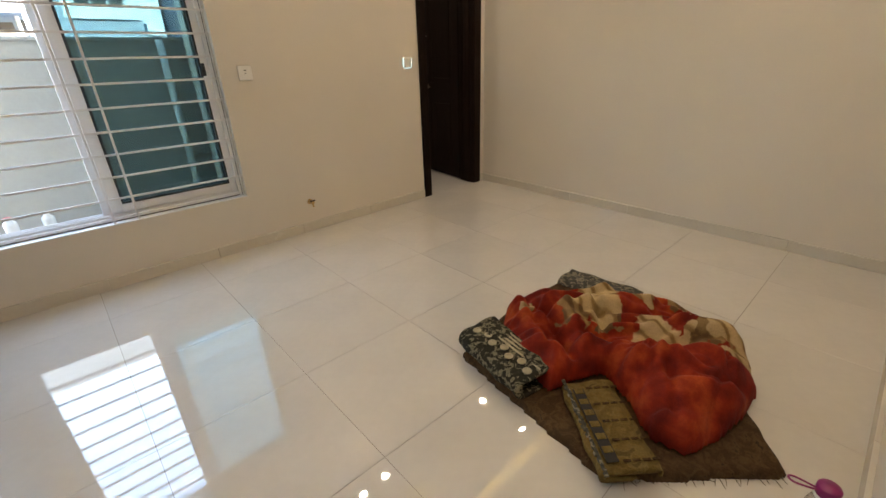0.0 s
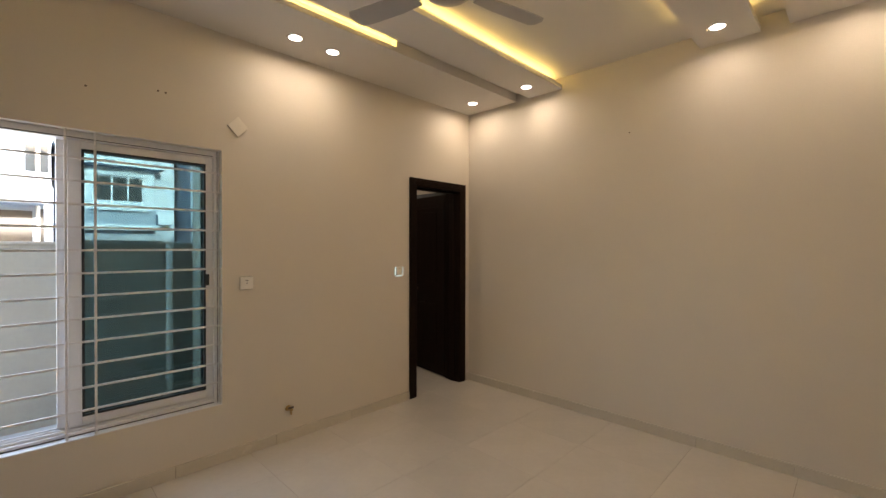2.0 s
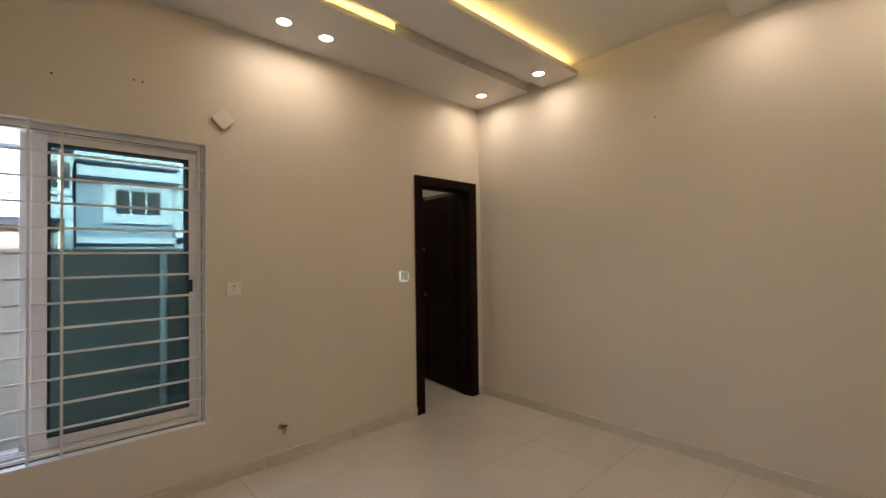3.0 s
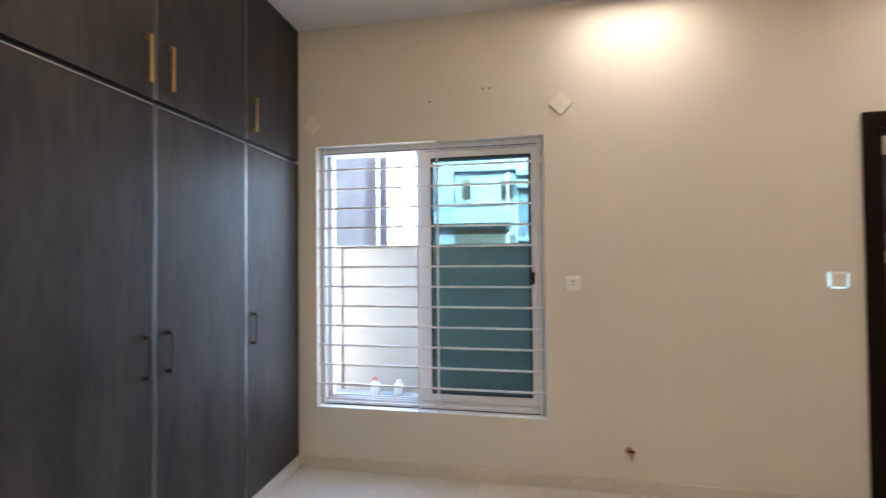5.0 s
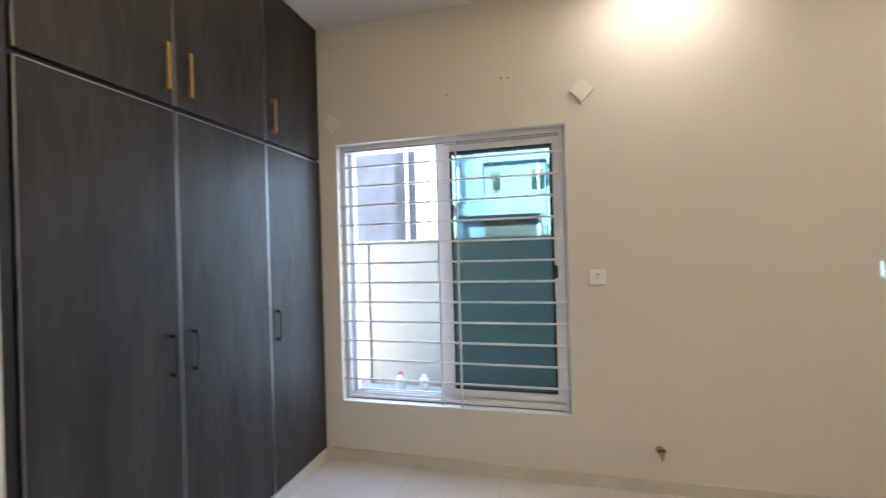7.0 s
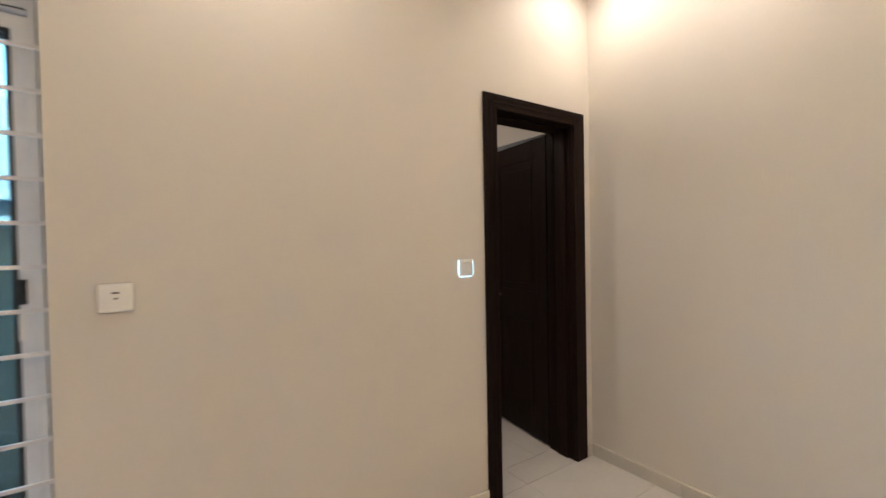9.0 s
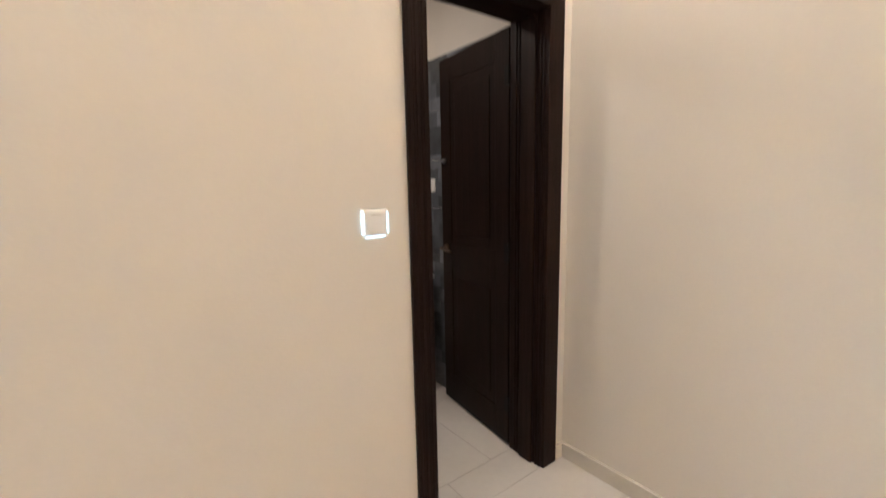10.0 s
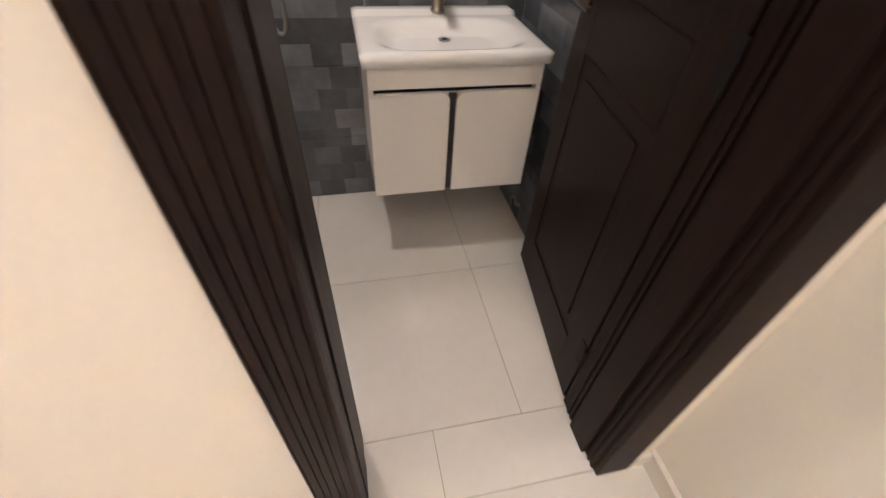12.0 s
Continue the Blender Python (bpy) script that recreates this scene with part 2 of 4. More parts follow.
for x, y in ((-2.15, -0.30), (-1.855, -0.29), (-0.272, -0.29), (-0.272, -0.925), (-0.285, -2.40), (-0.272, -3.07), (-1.855, -3.07), (-2.15, -3.07), (-3.86, -2.40), (-3.86, -3.07)):
    downlight(x, y, 0.55 if x < -3 else (0.29 if x < -1 and y > -1 else (0.28 if y < -2 else 0.39)))

# ---- ceiling fan ----
fx, fy, fz = -2.07, -1.69, 2.68
fan = thing("ceiling_fan", (fx, fy, ZU), "pale grey ceiling fan with three blades, at rest", "ceiling fan")
part("canopy", lathe([(0.02, -0.06), (0.055, -0.05), (0.06, 0.0)], at=(fx, fy, ZU)), FANGREY, fan, smooth=True)
part("rod", rod(bmesh.new(), (fx, fy, fz + 0.08), (fx, fy, ZU - 0.05), 0.012), FANGREY, fan)
part("motor_housing", lathe([(0.03, -0.05), (0.075, -0.045), (0.115, -0.02), (0.125, 0.02), (0.11, 0.055), (0.05, 0.085), (0.02, 0.1)], at=(fx, fy, fz)), FANGREY, fan, smooth=True)
for k in range(3):
    ang = radians(-13.5 + 120 * k)
    R = Matrix.Translation((fx, fy, fz)) @ Matrix.Rotation(ang, 4, "Z") @ Matrix.Rotation(radians(9), 4, "X")
    bm = bmesh.new()
    pts = [(0.17, -0.045), (0.30, -0.062), (0.50, -0.068), (0.555, -0.06), (0.575, -0.03), (0.575, 0.03), (0.555, 0.055), (0.30, 0.055), (0.17, 0.04)]
    lo, hi = [bm.verts.new((x, y, -0.003)) for x, y in pts], [bm.verts.new((x, y, 0.003)) for x, y in pts]
    bm.faces.new(lo[::-1]); bm.faces.new(hi)
    for i in range(len(pts)):
        j = (i + 1) % len(pts)
        bm.faces.new((lo[i], lo[j], hi[j], hi[i]))
    bm.transform(R)
    blade = part("blade", bm, FANGREY, fan)
    bm = bx(bmesh.new(), 0.09, 0.22, -0.018, 0.018, 0.004, 0.010, bevel=0.002)
    bm.transform(R)
    part("blade_iron", bm, FANGREY, blade)

# ---- window ----
win = thing("window_1", ((WX0 + WX1) / 2, 0.08, WZ0), "white aluminium sliding window, one side open", "window", kind="structure")
F0, F1 = 0.055, 0.165
bm = bmesh.new()
bx(bm, WX0, WX0 + 0.035, F0, F1, WZ0, WZ1, bevel=0.003)
bx(bm, WX1 - 0.035, WX1, F0, F1, WZ0, WZ1, bevel=0.003)
bx(bm, WX0 + 0.035, WX1 - 0.035, F0, F1, WZ1 - 0.045, WZ1, bevel=0.003)
bx(bm, WX0 + 0.035, WX1 - 0.035, F0, F1, WZ0, WZ0 + 0.03, bevel=0.003)
for y in (0.075, 0.115, 0.155):
    bx(bm, WX0 + 0.035, WX1 - 0.035, y - 0.003, y + 0.003, WZ0 + 0.03, WZ0 + 0.045)
frm = part("window_frame", bm, ALU, win)
bm = bmesh.new()
for a, b in ((0.080, 0.110), (0.120, 0.150)):
    bx(bm, WX0 + 0.036, WX1 - 0.036, a, b, WZ0 + 0.0305, WZ0 + 0.034)
bx(bm, WX0 + 0.036, WX1 - 0.036, F0 - 0.002, F0 + 0.001, WZ0 + 0.008, WZ0 + 0.013)
bx(bm, WX0 + 0.036, WX1 - 0.036, F0 - 0.002, F0 + 0.001, WZ1 - 0.040, WZ1 - 0.036)
bx(bm, WX0 + 0.012, WX0 + 0.015, F0 - 0.002, F0 + 0.001, WZ0, WZ1)
bx(bm, WX1 - 0.015, WX1 - 0.012, F0 - 0.002, F0 + 0.001, WZ0, WZ1)
part("track_groove", bm, GASKET, frm, "dark track grooves")


def sash(x0, x1, y, glazed=True):
    z0, z1, w, wr, lo, hi, d = WZ0 + 0.047, WZ1 - 0.047, 0.060, 0.046, 0.052, 0.044, 0.028
    bm = bmesh.new()
    bx(bm, x0, x0 + w, y - d / 2, y + d / 2, z0, z1, bevel=0.003)
    bx(bm, x1 - wr, x1, y - d / 2, y + d / 2, z0, z1, bevel=0.003)
    bx(bm, x0 + w, x1 - wr, y - d / 2, y + d / 2, z0, z0 + lo, bevel=0.003)
    bx(bm, x0 + w, x1 - wr, y - d / 2, y + d / 2, z1 - hi, z1, bevel=0.003)
    s = part("sash", bm, ALU, win)
    bm = bmesh.new()
    gx0, gx1, gz0, gz1 = x0 + w, x1 - wr, z0 + lo, z1 - hi
    # gasket width, made broader to paint the shadow of the glazing depth too
    g = 0.013
    for b in ((gx0, gx0 + g, gz0, gz1), (gx1 - g, gx1, gz0, gz1), (gx0 + g, gx1 - g, gz0, gz0 + g), (gx0 + g, gx1 - g, gz1 - g, gz1)):
        bx(bm, b[0], b[1], y - 0.012, y + 0.012, b[2], b[3])
    part("gasket", bm, GASKET, s, "black rubber gasket, widened to take in its shadow")
    if glazed:
        p = part("pane", box(gx0 + g, gx1 - g, y - 0.002, y + 0.002, gz0 + g, gz1 - g), GLASS, s, "teal tinted glass pane")
        p.visible_shadow = False
    return s


s1 = sash(-3.305, WX1 - 0.030, 0.095)
s2 = sash(-3.350, WX1 - 0.034, 0.136, glazed=False)
# jamb lining beside the open half
part("jamb_liner", box(WX0 + 0.036, WX0 + 0.066, 0.098, 0.152, WZ0 + 0.047, WZ1 - 0.047, bevel=0.003), ALU, win)
bm = bmesh.new()
bx(bm, WX1 - 0.080, WX1 - 0.058, 0.070, 0.081, 1.20, 1.275, bevel=0.003)
bx(bm, WX1 - 0.076, WX1 - 0.062, 0.060, 0.072, 1.235, 1.27, bevel=0.003)
part("latch", bm, GASKET, s1, "black sliding latch")
part("keeper", box(WX1 - 0.078, WX1 - 0.062, 0.076, 0.081, 1.09, 1.17, bevel=0.002), PLASTIC, s1, "pale latch plate")
# white masonry sill and outer ledge
part("window_sill", box(WX0, WX1, 0.001, F0, WZ0 - 0.001, WZ0 + 0.006), ALU, win)
solid("outer_ledge", box(-5.4, -1.6, TH, 0.66, 0.18, 0.30, bevel=0.01), BOUNDARY, "white rendered ledge outside under the window", "ledge", kind="structure")

grille = thing("window_grille", ((WX0 + WX1) / 2, 0.03, WZ0 + 0.01), "white painted steel window grille of thin bars", "window grille")
YG = 0.028
for k in range(12):
    z = 0.539 + 0.1290 * k
    part("bar", box(WX0, WX1, YG - 0.005, YG + 0.005, z - 0.006, z + 0.006, bevel=0.0015), BARPAINT, grille)
for x in (-3.316, -3.190):
    part("upright", box(x - 0.006, x + 0.006, YG - 0.016, YG - 0.0055, WZ0 + 0.006, WZ1, bevel=0.0015), BARPAINT, grille)

# ---- doorway ----
DL, DR, DT = -0.862, -0.066, 2.13
IL, IR, IT = -0.776, -0.160, 2.05
dr = thing("door_1", ((DL + DR) / 2, 0, 0), "dark brown wooden door standing open with moulded frame", "door", kind="structure")


def casing(sgn, y):
    bm = bmesh.new()
    ya, yb = sorted((y, y + sgn * 0.016))
    bx(bm, DL, IL, ya, yb, 0, DT, bevel=0.003)
    bx(bm, IR, DR, ya, yb, 0, DT, bevel=0.003)
    bx(bm, IL, IR, ya, yb, IT, DT, bevel=0.003)
    yc, yd = sorted((y + sgn * 0.016, y + sgn * 0.0178))
    for a, b in ((0.006, 0.022), (0.034, 0.050), (0.062, 0.078)):
        bx(bm, DL + a, DL + b, yc, yd, 0, DT - a, bevel=0.003)
        bx(bm, DL + b, DR - b, yc, yd, DT - b, DT - a, bevel=0.003)
    return bm


fr = part("door_frame", casing(-1, 0), DARKWOOD, dr)
part("door_frame", casing(1, TH), DARKWOOD, dr)
bm = bmesh.new()
bx(bm, -0.80, IL, 0.0, TH, 0, IT)
bx(bm, IR, -0.13, 0.0, TH, 0, IT)
bx(bm, -0.80, -0.13, 0.0, TH, IT, 2.085)
bx(bm, IL, IL + 0.004, 0.05, 0.13, 0, IT, bevel=0.001)
bx(bm, IR - 0.014, IR, 0.05, 0.13, 0, IT, bevel=0.003)
bx(bm, IL + 0.004, IR - 0.014, 0.05, 0.13, IT - 0.014, IT, bevel=0.003)
for y in (0.012, 0.030, 0.150, 0.168):
    bx(bm, IR - 0.005, IR, y - 0.005, y + 0.005, 0, IT, bevel=0.002)
part("jamb_lining", bm, DARKWOOD, dr)

# leaf hinged at the far edge of the jamb, swung into the bathroom; local x runs from hinge to latch edge
LW, LT, LH = 0.625, 0.038, 2.03
M = Matrix.Translation((-0.160, 0.214, 0.012)) @ Matrix.Rotation(radians(82.8), 4, "Z")


def leafpart(name, bm, material, parent, label="", smooth=False):
    bm.transform(M)
    return part(name, bm, material, parent, label, smooth)


bm = bmesh.new()
# core and stiles; visible face is local +y
bx(bm, 0, LW, -LT + 0.004, -0.004, 0, LH)
rails = ((0, 0.17), (0.84, 1.0), (LH - 0.13, LH))
for ya, yb in ((-0.004, 0.0), (-LT, -LT + 0.004)):
    bx(bm, 0, 0.105, ya, yb, 0, LH, bevel=0.002)
    bx(bm, LW - 0.105, LW, ya, yb, 0, LH, bevel=0.002)
    for a, b in rails:
        bx(bm, 0.105, LW - 0.105, ya, yb, a, b, bevel=0.002)
    for a, b in ((0.17, 0.84), (1.0, LH - 0.13)):
        bx(bm, 0.150, LW - 0.150, ya, yb, a + 0.05, b - 0.05, bevel=0.003)
leaf = leafpart("door_leaf", bm, DARKWOOD, dr, "dark brown panelled door leaf")
for z in (0.22, 1.0, 1.82):
    bm = rod(bmesh.new(), (-0.006, 0.004, z - 0.045), (-0.006, 0.004, z + 0.045), 0.006)
    bx(bm, 0.0, 0.03, 0.0, 0.002, z - 0.045, z + 0.045)
    leafpart("hinge", bm, HINGE, leaf, "dark metal hinge")
bm = rod(bmesh.new(), (LW - 0.055, 0.0, 0.96), (LW - 0.055, 0.012, 0.96), 0.024, seg=20)
rod(bm, (LW - 0.055, 0.010, 0.96), (LW - 0.055, 0.048, 0.96), 0.009)
rod(bm, (LW - 0.050, 0.045, 0.96), (LW - 0.165, 0.045, 0.955), 0.009, 0.007)
leafpart("door_handle", bm, BRONZE, leaf, "dark metal lever handle")
bm = rod(bmesh.new(), (LW - 0.045, 0.0, 1.47), (LW - 0.045, 0.014, 1.47), 0.014, seg=16)
bx(bm, LW - 0.075, LW - 0.012, 0.012, 0.020, 1.462, 1.478, bevel=0.003)
leafpart("tower_bolt", bm, CHROME, leaf, "small chrome bolt")

# ---- bathroom shell ----
BX0, BX1, BY1, BZ = -2.1, -0.018, 1.376, 2.55
solid("wall_bath_east", box(BX1 + 0.01, 0.2, TH, 1.56, 0, 3.2), PAINT, "bathroom side wall above the tiles", "wall", kind="structure")
solid("wall_bath_north", box(-2.3, BX1 + 0.01, BY1 + 0.01, 1.56, 0, 3.2), PAINT, "bathroom end wall above the tiles", "wall", kind="structure")
solid("wall_bath_west", box(-2.3, BX0, TH, BY1 + 0.01, 0, 3.2), PAINT, "bathroom far side wall", "wall", kind="structure")
solid("ceiling_bath", box(BX0, BX1 + 0.01, TH, BY1 + 0.01, BZ, BZ + 0.1), CEIL, "plain white bathroom ceiling", "ceiling", kind="structure")
bl = thing("bathroom_ceiling_light", (-1.05, 0.92, BZ), "round flat white bathroom ceiling light", "ceiling light")
part("housing", rod(bmesh.new(), (-1.05, 0.92, BZ - 0.02), (-1.05, 0.92, BZ), 0.09, seg=28), PLASTIC, bl)
part("diffuser", rod(bmesh.new(), (-1.05, 0.92, BZ - 0.025), (-1.05, 0.92, BZ - 0.02), 0.08, seg=28), FILM, bl)
ld = bpy.data.lights.new("bath_lamp", "AREA")
ld.shape, ld.size, ld.energy, ld.color = "DISK", 0.09, 0.62, WARM
new("bath_lamp", ld).matrix_basis = pose(-1.05, 0.92, BZ - 0.035)


def patch_tile():
    """Grey stone-look wall tile printed with small square and oblong patches."""
    m = mat("grey_patchwork_tile", (0.11, 0.115, 0.125), 0.2, vary=0.25, scale=7, grain=30, bump=0.0, rand=0.08)
    n, l = m.node_tree.nodes, m.node_tree.links
    b = n["Principled BSDF"]
    src = b.inputs["Base Color"].links[0].from_socket
    tc = n.new("ShaderNodeTexCoord")
    sx = n.new("ShaderNodeSeparateXYZ")
    l.new(tc.outputs["Object"], sx.inputs[0])
    sm = n.new("ShaderNodeMath")
    l.new(sx.outputs[0], sm.inputs[0])
    l.new(sx.outputs[1], sm.inputs[1])
    cb = n.new("ShaderNodeCombineXYZ")
    l.new(sm.outputs[0], cb.inputs[0])
    l.new(sx.outputs[2], cb.inputs[1])
    br = n.new("ShaderNodeTexBrick")
    br.inputs["Scale"].default_value = 1.0
    br.inputs["Brick Width"].default_value, br.inputs["Row Height"].default_value = 0.11, 0.085
    br.inputs["Mortar Size"].default_value = 0.0006
    br.inputs["Color1"].default_value, br.inputs["Color2"].default_value = (0.55, 0.55, 0.55, 1), (1.7, 1.7, 1.7, 1)
    br.inputs["Mortar"].default_value = (0.7, 0.7, 0.7, 1)
    br.inputs["Bias"].default_value = -0.25
    l.new(cb.outputs[0], br.inputs[0])
    mx = n.new("ShaderNodeVectorMath")
    mx.operation = "MULTIPLY"
    l.new(src, mx.inputs[0])
    l.new(br.outputs[0], mx.inputs[1])
    l.new(mx.outputs[0], b.inputs["Base Color"])
    return m


BATHTILE = patch_tile()
tw = thing("wall_tiling", (-1.0, BY1, 0), "dark grey patchwork bathroom wall tiles", "wall tiles", kind="structure")
nx = 0
x = BX1
while x > BX0 + 0.01:
    x0 = max(BX0, x - 0.6)
    z = 0.0
    while z < 2.09:
        part("tile", box(x0 + 0.001, x - 0.001, BY1, BY1 + 0.0095, z + 0.001, z + 0.299), BATHTILE, tw)
        z += 0.3
    x = x0
y = BY1
while y > TH + 0.03:
    y0 = max(TH + 0.026, y - 0.6)
    z = 0.0
    while z < 2.09:
        part("tile", box(BX1, BX1 + 0.0095, y0 + 0.001, y - 0.001, z + 0.001, z + 0.299), BATHTILE, tw)
        z += 0.3
    y = y0

# ---- vanity ----
vx0, vx1, vy0, vy1 = -0.650, -0.092, 0.952, BY1
van = thing("vanity_cabinet", ((vx0 + vx1) / 2, vy1, 0.285), "white wall-hung vanity cabinet with two doors", "vanity cabinet")
part("body", box(vx0, vx1, vy0 + 0.018, vy1, 0.288, 0.657), LACQUER, van)
part("top_rail", box(vx0, vx1, vy0, vy1, 0.680, 0.748, bevel=0.002), LACQUER, van)
part("side_strip", box(vx0, vx0 + 0.016, vy0, vy1, 0.657, 0.680), LACQUER, van)
part("side_strip", box(vx1 - 0.016, vx1, vy0, vy1, 0.657, 0.680), LACQUER, van)
part("recess", box(vx0 + 0.016, vx1 - 0.016, vy0 + 0.03, vy1 - 0.01, 0.657, 0.680), BLACK, van, "black finger groove")
part("recess", box(-0.395, -0.369, vy0 + 0.010, vy0 + 0.0175, 0.29, 0.657), BLACK, van, "black gap between the doors")


def vdoor(x0, x1, round_left):
    bm = bmesh.new()
    z0, z1, r = 0.288, 0.664, 0.03
    pts = [(x0, z0), (x1, z0)]
    arc = [(math.cos(a * math.pi / 12) * r, math.sin(a * math.pi / 12) * r) for a in range(7)]
    if round_left:
        pts += [(x1, z1)] + [(x0 + r - c, z1 - r + s) for c, s in reversed(arc)]
    else:
        pts += [(x1 - r + c, z1 - r + s) for c, s in arc] + [(x0, z1)]
    f = [bm.verts.new((px, vy0, pz)) for px, pz in pts]
    g = [bm.verts.new((px, vy0 + 0.0175, pz)) for px, pz in pts]
    bm.faces.new(f); bm.faces.new(g[::-1])
    for i in range(len(pts)):
        j = (i + 1) % len(pts)
        bm.faces.new((f[i], g[i], g[j], f[j]))
    return bm


part("door", vdoor(vx0, -0.393, False), LACQUER, van)
part("door", vdoor(-0.371, vx1, True), LACQUER, van)

# basin: slab with a sunken bowl
bas = thing("wash_basin", (-0.371, vy1, 0.7485), "white ceramic wash basin on the vanity", "wash basin")
bx0, bx1, by0, by1, bz0, bz1 = -0.668, -0.076, 0.936, BY1, 0.7485, 0.79
bm = bmesh.new()
NX, NY = 40, 28
grid = []
for j in range(NY + 1):
    row = []
    for i in range(NX + 1):
        u, v = i / NX, j / NY
        x, y = bx0 + u * (bx1 - bx0), by0 + v * (by1 - by0)
        du, dv = abs(u - 0.5) / 0.40, (abs(v - 0.40) / 0.33)
        d = (du ** 4 + dv ** 4) ** 0.25
        s = min(1, max(0, (1.05 - d) / 0.38))
        s = s * s * (3 - 2 * s)
        edge = min(1.0, min(u * (bx1 - bx0), (1 - u) * (bx1 - bx0), v * (by1 - by0)) / 0.012)
        z = bz1 - 0.006 * (1 - edge) - 0.040 * s + (0.012 if v > 0.86 else 0.0)
        row.append(bm.verts.new((x, y, z)))
    grid.append(row)
for j in range(NY):
    for i in range(NX):
        bm.faces.new((grid[j][i], grid[j][i + 1], grid[j + 1][i + 1], grid[j + 1][i]))
ring = grid[0] + [r[-1] for r in grid[1:]] + grid[-1][-2::-1] + [r[0] for r in grid[-2:0:-1]]
low = [bm.verts.new((v.co.x * 0.985 + -0.371 * 0.015, max(v.co.y, by0 + 0.004), bz0)) for v in ring]
for i in range(len(ring)):
    j = (i + 1) % len(ring)
    bm.faces.new((ring[i], low[i], low[j], ring[j]))
bm.faces.new(low)
part("bowl", bm, CERAMIC, bas, smooth=True)
bm = lathe([(0.020, 0.0), (0.021, 0.003), (0.014, 0.004), (0.012, 0.002)], at=(-0.371, 1.17, 0.7505), seg=20)
part("drain", bm, CHROME, bas, "chrome drain ring", smooth=True)
part("drain_hole", rod(bmesh.new(), (-0.371, 1.17, 0.751), (-0.371, 1.17, 0.7555), 0.009), GASKET, bas, "dark drain hole")
TAPMETAL = mat("brushed_champagne_metal", (0.44, 0.38, 0.29), 0.35, 1.0, vary=0.1, scale=30, bump=0.01)
tap = thing("basin_tap", (-0.365, 1.325, 0.80), "brushed brass basin mixer tap on the basin", "tap")
bm = lathe([(0.026, 0.0), (0.026, 0.008), (0.021, 0.012), (0.021, 0.105), (0.018, 0.112), (0.004, 0.114)], at=(-0.365, 1.325, 0.798))
part("body", bm, TAPMETAL, tap, smooth=True)
part("spout", box(-0.380, -0.350, 1.21, 1.32, 0.862, 0.888, bevel=0.006), TAPMETAL, tap)
part("lever", box(-0.373, -0.357, 1.24, 1.33, 0.914, 0.925, bevel=0.004), TAPMETAL, tap)

# shower hose hanging in a loop on the bathroom end wall
def tube(name, pts, r, material, parent=None, cyc=False):
    c = bpy.data.curves.new(name, "CURVE")
    c.dimensions, c.bevel_depth, c.bevel_resolution = "3D", r, 3
    s = c.splines.new("NURBS")
    s.points.add(len(pts) - 1)
    for p, q in zip(s.points, pts):
        p.co = (*q, 1)
    s.use_endpoint_u, s.use_cyclic_u, s.order_u = True, cyc, 4
    c.materials.append(material)
    tmp = bpy.data.objects.new(name, c)
    scene.collection.objects.link(tmp)
    me = bpy.data.meshes.new_from_object(tmp.evaluated_get(bpy.context.evaluated_depsgraph_get()))
    bpy.data.objects.remove(tmp)
    o = new(name, me)
    me.shade_smooth()
    if parent:
        o.parent = parent
        o.matrix_parent_inverse = parent.matrix_basis.inverted()
    return o


hs = thing("bidet_hose", (-0.93, BY1, 0.95), "chrome hose looped on the bathroom wall", "hose")
part("bracket", box(-0.945, -0.905, BY1 - 0.03, BY1, 0.97, 1.01, bevel=0.005), CHROME, hs)
tube("hose", [(-0.945, 1.36, 0.98), (-0.965, 1.35, 0.88), (-0.94, 1.345, 0.74), (-0.905, 1.345, 0.71), (-0.885, 1.35, 0.77), (-0.90, 1.355, 0.90), (-0.915, 1.36, 0.98)], 0.007, CHROME, hs)


# ---- wall fittings ----
def plate(name, at, facing, label, category, size=0.086):
    """A bevelled switch or socket plate; facing 'y' sits on the north wall, 'x' on the bathroom side wall."""
    t = thing(name, at, label, category)
    R = Matrix.Translation(at) @ (Matrix.Rotation(radians(-90), 4, "Z") if facing == "x" else Matrix.Identity(4))
    h = size / 2
    bm = box(-h, h, -0.012, 0, -h, h, bevel=0.009)
    bm.transform(R)
    part("plate", bm, PLASTIC, t)
    return t, R, h


t, R, h = plate("light_switch", (-0.992, 0, 1.233), "y", "white plastic light switch beside the door", "switch", 0.092)
bm = box(-h + 0.012, h - 0.012, -0.016, -0.010, -h + 0.012, h - 0.012, bevel=0.003)
bm.transform(R)
rk = part("rocker", bm, PLASTIC, t)
for b in ((-h - 0.001, -h + 0.008, -h + 0.010, h - 0.006), (h - 0.006, h + 0.001, -h + 0.010, h - 0.010), (-h + 0.010, h - 0.012, -h - 0.001, -h + 0.008)):
    bm = box(b[0], b[1], -0.0125, -0.003, b[2], b[3], bevel=0.002)
    bm.transform(R)
    part("edge_light", bm, SWITCHGLOW, t, "glowing cool white edge strip")
bm = box(-0.018, 0.018, -0.0168, -0.0158, h - 0.022, h - 0.019)
bm.transform(R)
part("marker", bm, SKIRT, t)
t, R, h = plate("wall_socket", (-2.369, 0, 1.208), "y", "white plastic wall socket beside the window", "socket", 0.092)
bm = box(-0.028, 0.028, -0.013, -0.010, -0.028, 0.028, bevel=0.002)
bm.transform(R)
part("insert", bm, PLASTIC, t)
bm = bmesh.new()
for dx, dz, w in ((0, 0.016, 0.009), (0, -0.002, 0.004)):
    bx(bm, dx - w, dx + w, -0.0138, -0.0125, dz - 0.0025, dz + 0.0025)
bm.transform(R)
part("pin_holes", bm, GASKET, t, "dark pin holes")
